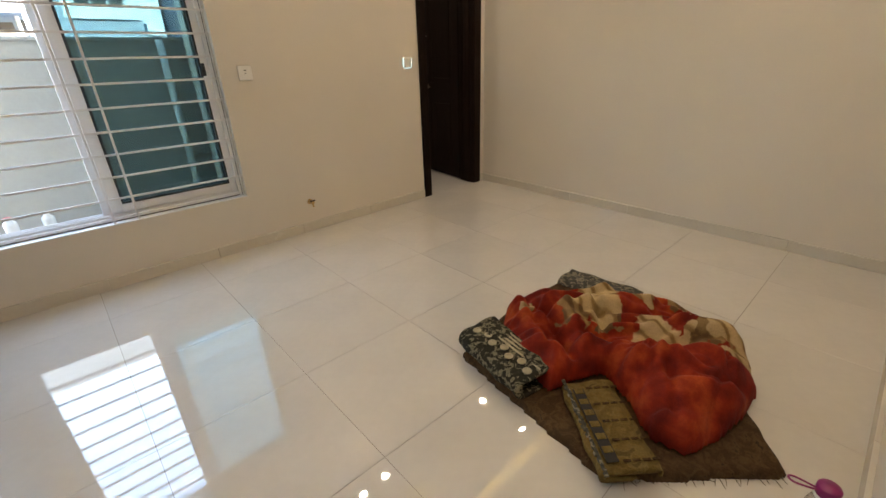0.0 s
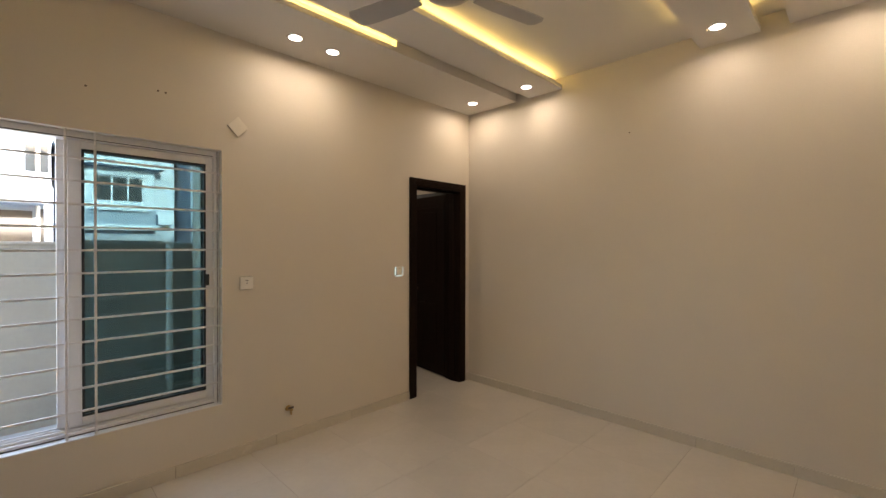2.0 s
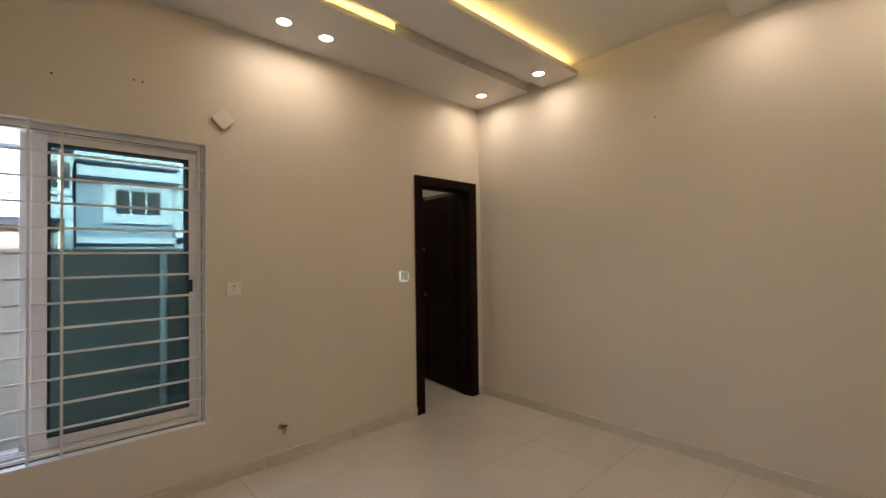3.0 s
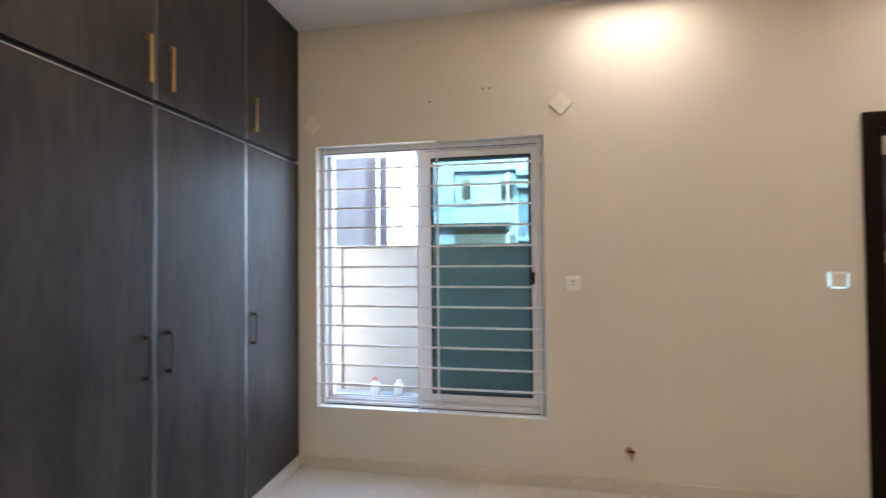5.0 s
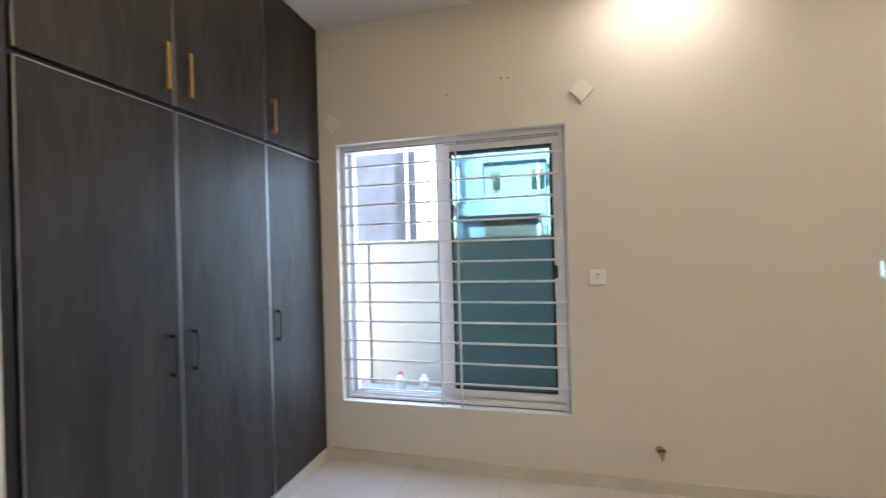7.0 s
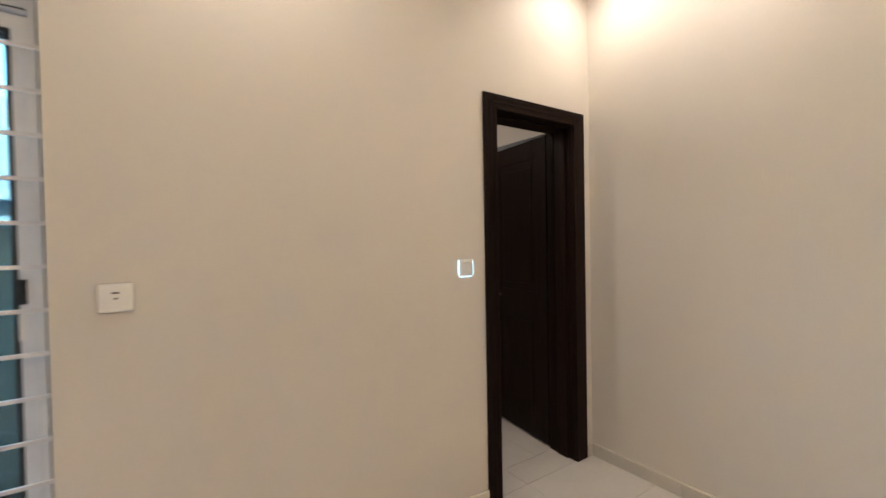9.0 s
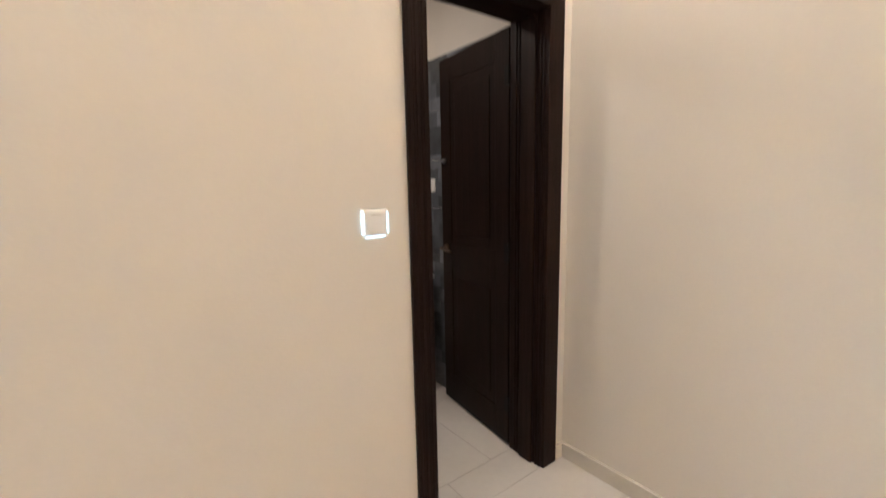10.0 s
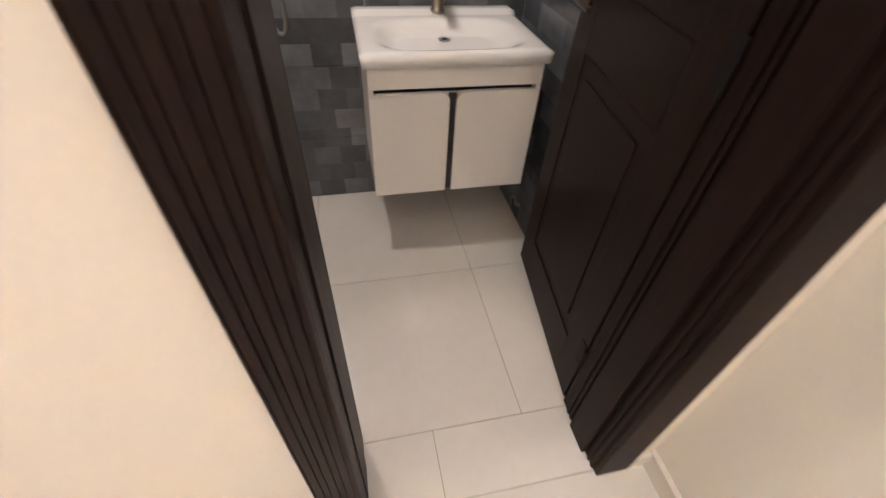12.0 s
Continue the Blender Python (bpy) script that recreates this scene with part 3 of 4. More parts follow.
t, R, h = plate("bathroom_switch", (BX1, 1.02, 1.343), "x", "white plastic switch on grey tiles", "switch", 0.086)
bm = box(-0.028, 0.028, -0.013, -0.010, -0.028, 0.028, bevel=0.002)
bm.transform(R)
part("rocker", bm, PLASTIC, t)

for x, z, s in ((-2.427, 2.29, 0.098), (-4.035, 2.255, 0.09)):
    bm = box(-s / 2, s / 2, -0.018, 0, -s / 2, s / 2, bevel=0.002)
    bm.transform(Matrix.Translation((x, 0, z)) @ Matrix.Rotation(radians(45), 4, "Y"))
    solid("wall_plate", bm, PLASTER, "square plaster plate set diamond-wise above the window", "wall plate", "plates above the window")
for p, ax in (((-3.231, 0, 2.361), "y"), ((-2.85, 0, 2.419), "y"), ((-2.89, 0, 2.421), "y"), ((0, -1.733, 2.393), "x")):
    d = Vector((0, -0.004, 0)) if ax == "y" else Vector((-0.004, 0, 0))
    solid("wall_plug", rod(bmesh.new(), Vector(p), Vector(p) + d, 0.006, 0.005, seg=10), BRONZE, "small brown plug in the wall", "wall plug", "wall plugs")
v = thing("gas_valve", (-2.065, 0, 0.24), "small brass gas valve sticking out of the wall", "valve")
part("flange", rod(bmesh.new(), (-2.065, 0, 0.24), (-2.065, -0.006, 0.24), 0.022, 0.018, seg=18), BRASS, v)
part("body", rod(bmesh.new(), (-2.065, -0.006, 0.24), (-2.065, -0.055, 0.24), 0.011, 0.013), BRASS, v)
part("nozzle", rod(bmesh.new(), (-2.065, -0.045, 0.24), (-2.065, -0.055, 0.205), 0.008, 0.006), BRASS, v)
part("tap_handle", box(-2.085, -2.045, -0.056, -0.042, 0.250, 0.262, bevel=0.003), BRONZE, v)

# ---- fitted wardrobe ----
SPL = 2.010
bays = [(-1.694, -1.140), (-1.140, -0.561), (-0.561, -0.004)]
ward = thing("wardrobe", (-4.45, -0.86, 0), "tall dark grey-brown fitted wardrobe with chrome edging", "wardrobe")
part("carcass", box(-4.80, XW - 0.022, -1.704, -0.002, 0.0, ZC - 0.002), BLACK, ward, "black carcass")
part("side_panel", box(-4.80, XW + 0.001, -1.741, -1.705, 0.0, ZC - 0.002), BLACK, ward, "black side panel")
part("plinth", box(XW - 0.022, XW + 0.012, -1.741, -0.013, 0.0, 0.066, bevel=0.002), SKIRT, ward, "beige tile plinth")


def bar_handle(y, z0, z1, material, parent, label, thick=0.007):
    bm = bmesh.new()
    for z in (z0, z1):
        bx(bm, XW, XW + 0.028, y - thick, y + thick, z - thick, z + thick, bevel=0.002)
    w = thick if up else 0.003
    bx(bm, XW + 0.020, XW + 0.029, y - w * 0.9, y + w * 0.9, z0, z1, bevel=0.001)
    o = part("handle", bm, material, ward, label)
    o.parent = parent
    o.matrix_parent_inverse = Matrix.Identity(4)


for (a, b), yh in zip(bays, (-1.185, -1.076, -0.501)):
    for z0, z1, up in ((0.072, SPL - 0.013, False), (SPL + 0.013, ZC - 0.008, True)):
        d = part("door", box(XW - 0.020, XW, a + 0.008, b - 0.008, z0, z1, bevel=0.0015), LAMINATE, ward, "grey-brown wood-grain door")
        bm = bmesh.new()
        bx(bm, XW - 0.019, XW + 0.0015, a + 0.0035, a + 0.0075, z0, z1)
        bx(bm, XW - 0.019, XW + 0.0015, b - 0.0075, b - 0.0035, z0, z1)
        bx(bm, XW - 0.019, XW + 0.0015, a + 0.008, b - 0.008, z1, z1 + 0.0045)
        e = part("edging", bm, CHROME, ward, "chrome edge strip")
        e.parent = d
        e.matrix_parent_inverse = Matrix.Identity(4)
        if up:
            bar_handle(yh, 2.085, 2.258, BRASS, d, "brass bar handle", 0.009)
        else:
            bar_handle(yh, 0.912, 1.070, BRONZE, d, "dark bronze bar handle", 0.008)

# ---- bedding on the floor ----
def fabric(name, base, second, third, scale, drift=0.0, rough=0.9):
    """Printed cloth: large uneven patches of two colours over a base, with a fine weave."""
    m = bpy.data.materials.new(name)
    m.use_nodes = True
    n, l = m.node_tree.nodes, m.node_tree.links
    b = n["Principled BSDF"]
    b.inputs["Roughness"].default_value = rough
    b.inputs["Specular IOR Level"].default_value = 0.15
    tc = n.new("ShaderNodeTexCoord")
    ns = n.new("ShaderNodeTexNoise")
    ns.inputs["Scale"].default_value, ns.inputs["Detail"].default_value, ns.inputs["Distortion"].default_value = scale, 3, 1.2
    l.new(tc.outputs["Object"], ns.inputs[0])
    r1 = n.new("ShaderNodeValToRGB")
    e = r1.color_ramp.elements
    e[0].position, e[0].color = 0.40, (*base, 1)
    e[1].position, e[1].color = 0.54, (*[c * 1.35 for c in base], 1)
    for p, c in ((0.56, second), (0.66, second), (0.69, third)):
        k = e.new(p)
        k.color = (*c, 1)
    sx = n.new("ShaderNodeSeparateXYZ")
    l.new(tc.outputs["Object"], sx.inputs[0])
    dr_ = n.new("ShaderNodeMath")
    dr_.operation = "MULTIPLY_ADD"
    l.new(sx.outputs[0], dr_.inputs[0])
    dr_.inputs[1].default_value = drift
    ad = n.new("ShaderNodeMath")
    ad.inputs[1].default_value = drift * 1.82
    l.new(ns.outputs[0], ad.inputs[0])
    l.new(ad.outputs[0], dr_.inputs[2])
    l.new(dr_.outputs[0], r1.inputs[0])
    wv = n.new("ShaderNodeTexNoise")
    wv.inputs["Scale"].default_value, wv.inputs["Detail"].default_value = 150, 4
    l.new(tc.outputs["Object"], wv.inputs[0])
    mr = n.new("ShaderNodeMapRange")
    mr.inputs[3].default_value, mr.inputs[4].default_value = 0.65, 1.3
    l.new(wv.outputs[0], mr.inputs[0])
    vm = n.new("ShaderNodeVectorMath")
    vm.operation = "SCALE"
    l.new(r1.outputs[0], vm.inputs[0])
    l.new(mr.outputs[0], vm.inputs["Scale"])
    l.new(vm.outputs[0], b.inputs["Base Color"])
    bp = n.new("ShaderNodeBump")
    bp.inputs["Strength"].default_value, bp.inputs["Distance"].default_value = 0.8, 0.005
    l.new(wv.outputs[0], bp.inputs["Height"])
    l.new(bp.outputs[0], b.inputs["Normal"])
    return m


def floral_fleece():
    """Red fleece with large cream petals and olive leaves, streaked with orange."""
    m = bpy.data.materials.new("red_floral_fleece")
    m.use_nodes = True
    n, l = m.node_tree.nodes, m.node_tree.links
    b = n["Principled BSDF"]
    b.inputs["Roughness"].default_value = 0.75
    b.inputs["Specular IOR Level"].default_value = 0.18

    def noise_tex(scale, detail, vec):
        t = n.new("ShaderNodeTexNoise")
        t.inputs["Scale"].default_value, t.inputs["Detail"].default_value = scale, detail
        l.new(vec, t.inputs[0])
        return t

    def math_node(op, a, c):
        k = n.new("ShaderNodeMath")
        k.operation = op
        for i, v in enumerate((a, c)):
            if isinstance(v, (int, float)):
                k.inputs[i].default_value = v
            else:
                l.new(v, k.inputs[i])
        return k.outputs[0]

    def ramp(fac, stops):
        r = n.new("ShaderNodeValToRGB")
        e = r.color_ramp.elements
        for i, (p, c) in enumerate(stops):
            k = e[i] if i < 2 else e.new(p)
            k.position, k.color = p, (*c, 1)
        l.new(fac, r.inputs[0])
        return r.outputs[0]

    def mix(fac, a, c):
        k = n.new("ShaderNodeMix")
        k.data_type = "RGBA"
        l.new(fac, k.inputs[0])
        l.new(a, k.inputs[6])
        l.new(c, k.inputs[7])
        return k.outputs[2]

    pos = n.new("ShaderNodeTexCoord").outputs["Object"]
    wob = noise_tex(9.0, 3, pos)
    sh = n.new("ShaderNodeVectorMath")
    sh.operation = "MULTIPLY_ADD"
    l.new(wob.outputs["Color"], sh.inputs[0])
    sh.inputs[1].default_value = (0.26, 0.26, 0.0)
    l.new(pos, sh.inputs[2])
    flat = n.new("ShaderNodeVectorMath")
    flat.operation = "MULTIPLY"
    flat.inputs[1].default_value = (1, 1, 0)
    l.new(sh.outputs[0], flat.inputs[0])

    def blobs(spots):
        last = None
        for x, y, r in spots:
            d = n.new("ShaderNodeVectorMath")
            d.operation = "DISTANCE"
            l.new(flat.outputs[0], d.inputs[0])
            d.inputs[1].default_value = (x + 0.13, y + 0.13, 0)
            v = math_node("DIVIDE", d.outputs["Value"], r)
            last = v if last is None else math_node("MINIMUM", last, v)
        k = n.new("ShaderNodeMapRange")
        k.inputs[1].default_value, k.inputs[2].default_value = 1.0, 0.88
        l.new(last, k.inputs[0])
        return k.outputs[0]

    streak = n.new("ShaderNodeTexWave")
    streak.inputs["Scale"].default_value, streak.inputs["Distortion"].default_value, streak.inputs["Detail"].default_value = 5.0, 7.0, 3.0
    l.new(pos, streak.inputs[0])
    red = ramp(wob.outputs[0], [(0.34, (0.11, 0.007, 0.003)), (0.50, (0.21, 0.015, 0.004)), (0.66, (0.33, 0.050, 0.011))])
    cream = ramp(streak.outputs["Fac"], [(0.05, (0.20, 0.12, 0.045)), (0.35, (0.40, 0.28, 0.13)), (0.85, (0.46, 0.33, 0.17))])
    olive = ramp(streak.outputs["Fac"], [(0.2, (0.12, 0.065, 0.026)), (0.7, (0.24, 0.15, 0.06))])
    col = mix(blobs([(-1.96, -2.33, 0.065), (-1.70, -2.78, 0.07), (-1.86, -2.46, 0.05), (-1.62, -2.93, 0.08), (-1.50, -2.66, 0.06)]), red, olive)
    col = mix(blobs([(-1.83, -2.36, 0.11), (-1.66, -2.30, 0.12), (-1.80, -2.63, 0.085), (-1.74, -2.72, 0.05), (-1.70, -2.93, 0.075), (-1.58, -2.86, 0.09), (-1.60, -2.48, 0.06), (-2.02, -2.13, 0.03)]), col, cream)
    pile = noise_tex(170.0, 3, pos)
    k = n.new("ShaderNodeMapRange")
    k.inputs[3].default_value, k.inputs[4].default_value = 0.7, 1.3
    l.new(pile.outputs[0], k.inputs[0])
    vm = n.new("ShaderNodeVectorMath")
    vm.operation = "SCALE"
    l.new(col, vm.inputs[0])
    l.new(k.outputs[0], vm.inputs["Scale"])
    l.new(vm.outputs[0], b.inputs["Base Color"])
    bp = n.new("ShaderNodeBump")
    bp.inputs["Strength"].default_value, bp.inputs["Distance"].default_value = 0.5, 0.004
    l.new(pile.outputs[0], bp.inputs["Height"])
    l.new(bp.outputs[0], b.inputs["Normal"])
    return m


REDCLOTH = floral_fleece()
MATCLOTH = fabric("brown_worn_quilt", (0.055, 0.031, 0.014), (0.085, 0.050, 0.022), (0.035, 0.024, 0.014), 26)
SACK = fabric("ochre_woven_sack", (0.12, 0.078, 0.022), (0.16, 0.11, 0.035), (0.09, 0.06, 0.02), 20)
DOTCLOTH = fabric("black_dotted_quilt", (0.026, 0.023, 0.016), (0.19, 0.165, 0.105), (0.10, 0.085, 0.05), 34)
CREAMQUILT = fabric("grey_cream_quilt", (0.06, 0.055, 0.045), (0.22, 0.19, 0.13), (0.10, 0.09, 0.06), 30)
INKCLOTH = mat("black_printed_weave", (0.022, 0.018, 0.014), 0.9, vary=0.3, scale=40, bump=0.1)
CREAMCLOTH = mat("cream_cotton_print", (0.36, 0.31, 0.20), 0.9, vary=0.2, scale=30, bump=0.1)
PURPLE = mat("magenta_plastic", (0.23, 0.015, 0.11), 0.3, vary=0.05, bump=0.0)


def inside(p, poly):
    c = False
    for (x0, y0), (x1, y1) in zip(poly, poly[1:] + poly[:1]):
        if (y0 > p[1]) != (y1 > p[1]) and p[0] < (x1 - x0) * (p[1] - y0) / (y1 - y0) + x0:
            c = not c
    return c


def rim(p, poly):
    best = 9
    for a, b in zip(poly, poly[1:] + poly[:1]):
        a, b, q = Vector(a), Vector(b), Vector(p)
        k = max(0, min(1, (q - a).dot(b - a) / (b - a).length_squared))
        best = min(best, (a + (b - a) * k - q).length)
    return best


def heap(poly, height, step, base=0.0, skirt=0.0, soften=0):
    """A closed sheet over an outline: height(x, y, distance to the rim) above base, with a thin underside."""
    xs, ys = [p[0] for p in poly], [p[1] for p in poly]
    bm = bmesh.new()
    vs = {}
    nx, ny = int((max(xs) - min(xs)) / step) + 2, int((max(ys) - min(ys)) / step) + 2
    for i in range(nx):
        for j in range(ny):
            x, y = min(xs) + i * step, min(ys) + j * step
            w = noise.noise((x * 9, y * 9, 3.1)) * skirt
            d = rim((x, y), poly) * (1 if inside((x, y), poly) else -1) + w
            if d > -step * 0.2:
                vs[i, j] = bm.verts.new((x, y, base + height(x, y, max(d, 0))))
    for i, j in list(vs):
        q = [(i, j), (i + 1, j), (i + 1, j + 1), (i, j + 1)]
        if all(k in vs for k in q):
            bm.faces.new([vs[k] for k in q])
    for v in [v for v in bm.verts if not v.link_faces]:
        bm.verts.remove(v)
    rimv = [e for e in bm.edges if e.is_boundary]
    r = bmesh.ops.extrude_edge_only(bm, edges=rimv)
    for v in [g for g in r["geom"] if isinstance(g, bmesh.types.BMVert)]:
        v.co.z = base
    bmesh.ops.smooth_vert(bm, verts=bm.verts, factor=0.5, use_axis_x=True, use_axis_y=True, use_axis_z=False)
    for _ in range(soften):
        bmesh.ops.smooth_vert(bm, verts=bm.verts, factor=0.5, use_axis_x=True, use_axis_y=True, use_axis_z=True)
    return bm


mat_outline = [(-2.363, -2.014), (-2.433, -2.434), (-2.483, -2.784), (-2.053, -3.184), (-1.700, -2.900), (-1.253, -2.544), (-1.353, -1.974), (-1.783, -1.914)]
def mat_h(x, y, d):
    return 0.004 + 0.030 * min(1, d / 0.02) ** 0.5 + 0.006 * noise.noise((x * 7, y * 7, 0))
sleeping = solid("sleeping_mat", heap(mat_outline, mat_h, 0.011, 0.0, 0.010), MATCLOTH, "worn brown quilted sleeping mat lying on tiles", "mat", smooth=True)

red_outline = [(-2.02, -1.99), (-2.19, -2.10), (-2.28, -2.29), (-2.31, -2.45), (-2.20, -2.48), (-2.07, -2.55), (-2.14, -2.68), (-2.26, -2.82), (-2.24, -2.93),
               (-2.09, -2.99), (-1.93, -3.01), (-1.78, -3.02), (-1.60, -2.95), (-1.47, -2.85), (-1.42, -2.65), (-1.45, -2.42), (-1.58, -2.18), (-1.80, -2.03)]
# folds of the cloth: start, end, rise, half width
FOLDS = [((-1.92, -2.17), (-1.62, -2.50), 0.035, 0.065), ((-2.10, -2.58), (-1.84, -2.88), 0.085, 0.085), ((-2.02, -2.46), (-1.74, -2.76), -0.075, 0.024),
         ((-2.19, -2.57), (-1.98, -2.66), -0.085, 0.026), ((-2.03, -2.05), (-2.24, -2.40), 0.045, 0.040), ((-1.96, -2.13), (-2.15, -2.44), -0.065, 0.022),
         ((-1.90, -2.22), (-2.08, -2.46), 0.050, 0.035), ((-1.76, -2.60), (-1.55, -2.90), 0.035, 0.040), ((-1.66, -2.55), (-1.50, -2.80), -0.040, 0.020),
         ((-2.22, -2.80), (-1.95, -2.94), 0.040, 0.060), ((-1.80, -2.35), (-1.98, -2.50), -0.050, 0.018), ((-1.60, -2.25), (-1.52, -2.60), 0.025, 0.040),
         ((-2.20, -2.86), (-1.92, -2.74), -0.030, 0.016), ((-2.12, -2.95), (-1.80, -2.90), -0.028, 0.016), ((-2.16, -2.73), (-1.95, -2.70), -0.030, 0.014),
         ((-1.90, -2.95), (-1.72, -2.84), -0.028, 0.015), ((-2.26, -2.40), (-2.10, -2.28), -0.035, 0.015), ((-2.10, -2.22), (-1.95, -2.06), -0.030, 0.015)]
def red_h(x, y, d):
    lift = min(1, d / 0.12)
    lift = (1 - (1 - lift) ** 2) ** 0.5 if lift > 0 else 0
    u, w = (x - y) * 0.7071, (x + y) * 0.7071
    f = noise.noise((u * 3.0, w * 3.0, 5.0))
    g = noise.noise((u * 6.0, w * 6.0, 9.0))
    q = Vector((x + 0.03 * g, y + 0.03 * f))
    h = 0.0
    for a, b, rise, half in FOLDS:
        a, b = Vector(a), Vector(b)
        k = max(0, min(1, (q - a).dot(b - a) / (b - a).length_squared))
        h += rise * math.exp(-((a + (b - a) * k - q).length / half) ** 2)
    folds = abs(noise.noise((u * 1.8 + 0.5 * f, w * 8.0 + 1.6 * f + 0.4 * g, 1.7)))
    fine = abs(noise.noise((u * 3.0 + 0.6 * g, w * 20 + 3 * f, 7.7)))
    return 0.012 + lift * max(0.02, 0.092 + 0.9 * h + 0.012 * f + 0.085 * (folds - 0.14) + 0.10 * (fine - 0.12))
solid("red_blanket", heap(red_outline, red_h, 0.007, 0.037, 0.008, 2), REDCLOTH, "crumpled red fleece blanket with beige floral print", "blanket", smooth=True)


def flap(name, p0, p1, width, r, material, label, n=26):
    """A folded-over edge: a flattened half roll from p0 to p1, opening to one side."""
    p0, p1 = Vector(p0), Vector(p1)
    ax = (p1 - p0).normalized()
    side = Vector((-ax.y, ax.x, 0))
    prof = [(width, 0.012)] + [(width * (1 - k / 5), r * 2 + 0.008 * math.sin(k)) for k in range(5)]
    prof += [(-r * math.sin(a * math.pi / 8) * 1.3, r + r * math.cos(a * math.pi / 8)) for a in range(1, 9)] + [(width * 0.5, 0.0)]
    inner = [(max(a, -r * 0.8) + 0.012, min(max(b, 0.014), r * 2 - 0.014)) for a, b in prof]
    bm = bmesh.new()
    rows = []
    for i in range(n + 1):
        k = i / n
        c = p0 + (p1 - p0) * k
        wob = 0.012 * noise.noise((k * 5, width * 9, 2))
        sag = 1 + 0.25 * noise.noise((k * 3, r * 70, 4))
        rows.append([[bm.verts.new(c + side * (a + wob) + Vector((0, 0, b * sag))) for a, b in q] for q in (prof, inner)])
    for a, b in zip(rows, rows[1:]):
        for q in (0, 1):
            for j in range(len(prof) - 1):
                bm.faces.new((a[q][j], b[q][j], b[q][j + 1], a[q][j + 1]))
    for e in (rows[0], rows[-1]):
        for j in range(len(prof) - 1):
            bm.faces.new((e[0][j], e[0][j + 1], e[1][j + 1], e[1][j]))
    return tagged(solid(name, bm, material, label, "quilt", smooth=True))


fl1 = flap("dotted_quilt", (-2.305, -2.000, 0.036), (-2.380, -2.400, 0.036), 0.15, 0.046, DOTCLOTH, "black quilt edge folded over, with cream dots")
fl2 = flap("folded_sack", (-2.245, -2.490, 0.036), (-2.500, -2.800, 0.036), 0.165, 0.022, SACK, "ochre woven sack folded on the mat")
def oriented(bm, p0, p1, along, across, z):
    p0, p1 = Vector(p0), Vector(p1)
    ax = (p1 - p0).normalized()
    side = Vector((-ax.y, ax.x, 0))
    c = p0 + (p1 - p0) * along + side * across
    m = Matrix(((ax.x, side.x, 0, c.x), (ax.y, side.y, 0, c.y), (0, 0, 1, z), (0, 0, 0, 1)))
    bm.transform(m)
    return bm
for k in range(7):
    a = (-2.305, -2.000, 0), (-2.380, -2.400, 0)
    bm = lathe([(0.019, 0), (0.019, 0.004), (0.010, 0.005), (0.010, 0.002)], seg=14)
    oriented(bm, *a, 0.10 + 0.135 * k, 0.022 + 0.022 * (k % 2), 0.127)
    o = part("printed_dot", bm, CREAMCLOTH, fl1, "cream printed ring")
a = (-2.245, -2.490, 0), (-2.500, -2.800, 0)
part("printed_band", oriented(box(-0.15, 0.17, -0.02, 0.02, 0, 0.003), *a, 0.5, 0.02, 0.0885), INKCLOTH, fl2, "dark band of worn lettering")
for k in range(6):
    part("letter_bar", oriented(box(-0.012, 0.012, -0.016, 0.016, 0, 0.002), *a, 0.16 + 0.13 * k, 0.02, 0.092), SACK, fl2)
random.seed(11)
bm = bmesh.new()
for k in range(34):
    c = -0.205 + 0.41 * k / 33
    w = random.uniform(0.004, 0.013)
    bx(bm, c - 0.0075, c + 0.0075, -w, random.uniform(0.002, 0.008), 0, random.uniform(0.002, 0.007))
part("torn_edge", oriented(bm, *a, 0.5, -0.014, 0.080), CREAMQUILT, fl2, "torn cream edging")
for r_ in range(4):
    for k in range(5):
        part("stitch", oriented(box(-0.004, 0.004, -0.012, 0.012, 0, 0.003), *a, 0.12 + 0.2 * k, 0.065 + 0.032 * r_, 0.089), MATCLOTH, fl2)
a = (-2.305, -2.000, 0), (-2.380, -2.400, 0)
for k in range(4):
    part("piping", oriented(box(-0.19, 0.19, -0.004, 0.004, 0, 0.004), *a, 0.5, 0.070 + 0.020 * k, 0.126), CREAMCLOTH, fl1, "cream woven stripe")
# far edge of the dotted quilt showing behind the blanket
flap("dotted_quilt", (-1.333, -2.384, 0.034), (-1.373, -1.964, 0.034), 0.16, 0.018, CREAMQUILT, "black and cream quilt edge under the blanket")

random.seed(5)
for k in range(26):
    q = Vector((-2.46, -2.80, 0.004)).lerp(Vector((-2.06, -3.17, 0.004)), (k + random.random() * 0.7) / 26)
    d = Vector((-0.7, -0.72, 0)) * (0.006 + 0.016 * random.random()) + Vector((random.uniform(-0.012, 0.012), random.uniform(-0.012, 0.012), 0))
    part("thread", rod(bmesh.new(), q - d * 0.3, q + d, 0.0014, 0.0007, seg=5), MATCLOTH, sleeping)

# ---- bottle ----
bo = thing("water_bottle", (-2.23, -3.252, 0), "clear plastic bottle with magenta cap and strap", "bottle")
CLEAR = pane_glass("clear_plastic", (0.86, 0.84, 0.84))
bb = part("body", lathe([(0.028, 0.0), (0.034, 0.006), (0.035, 0.13), (0.030, 0.150), (0.022, 0.162), (0.022, 0.172)], at=(-2.23, -3.252, 0)), CLEAR, bo, smooth=True)
bb.visible_shadow = False
part("collar", lathe([(0.026, 0.165), (0.027, 0.168), (0.027, 0.176), (0.024, 0.178)], at=(-2.23, -3.252, 0)), PLASTIC, bo, "white collar", smooth=True)
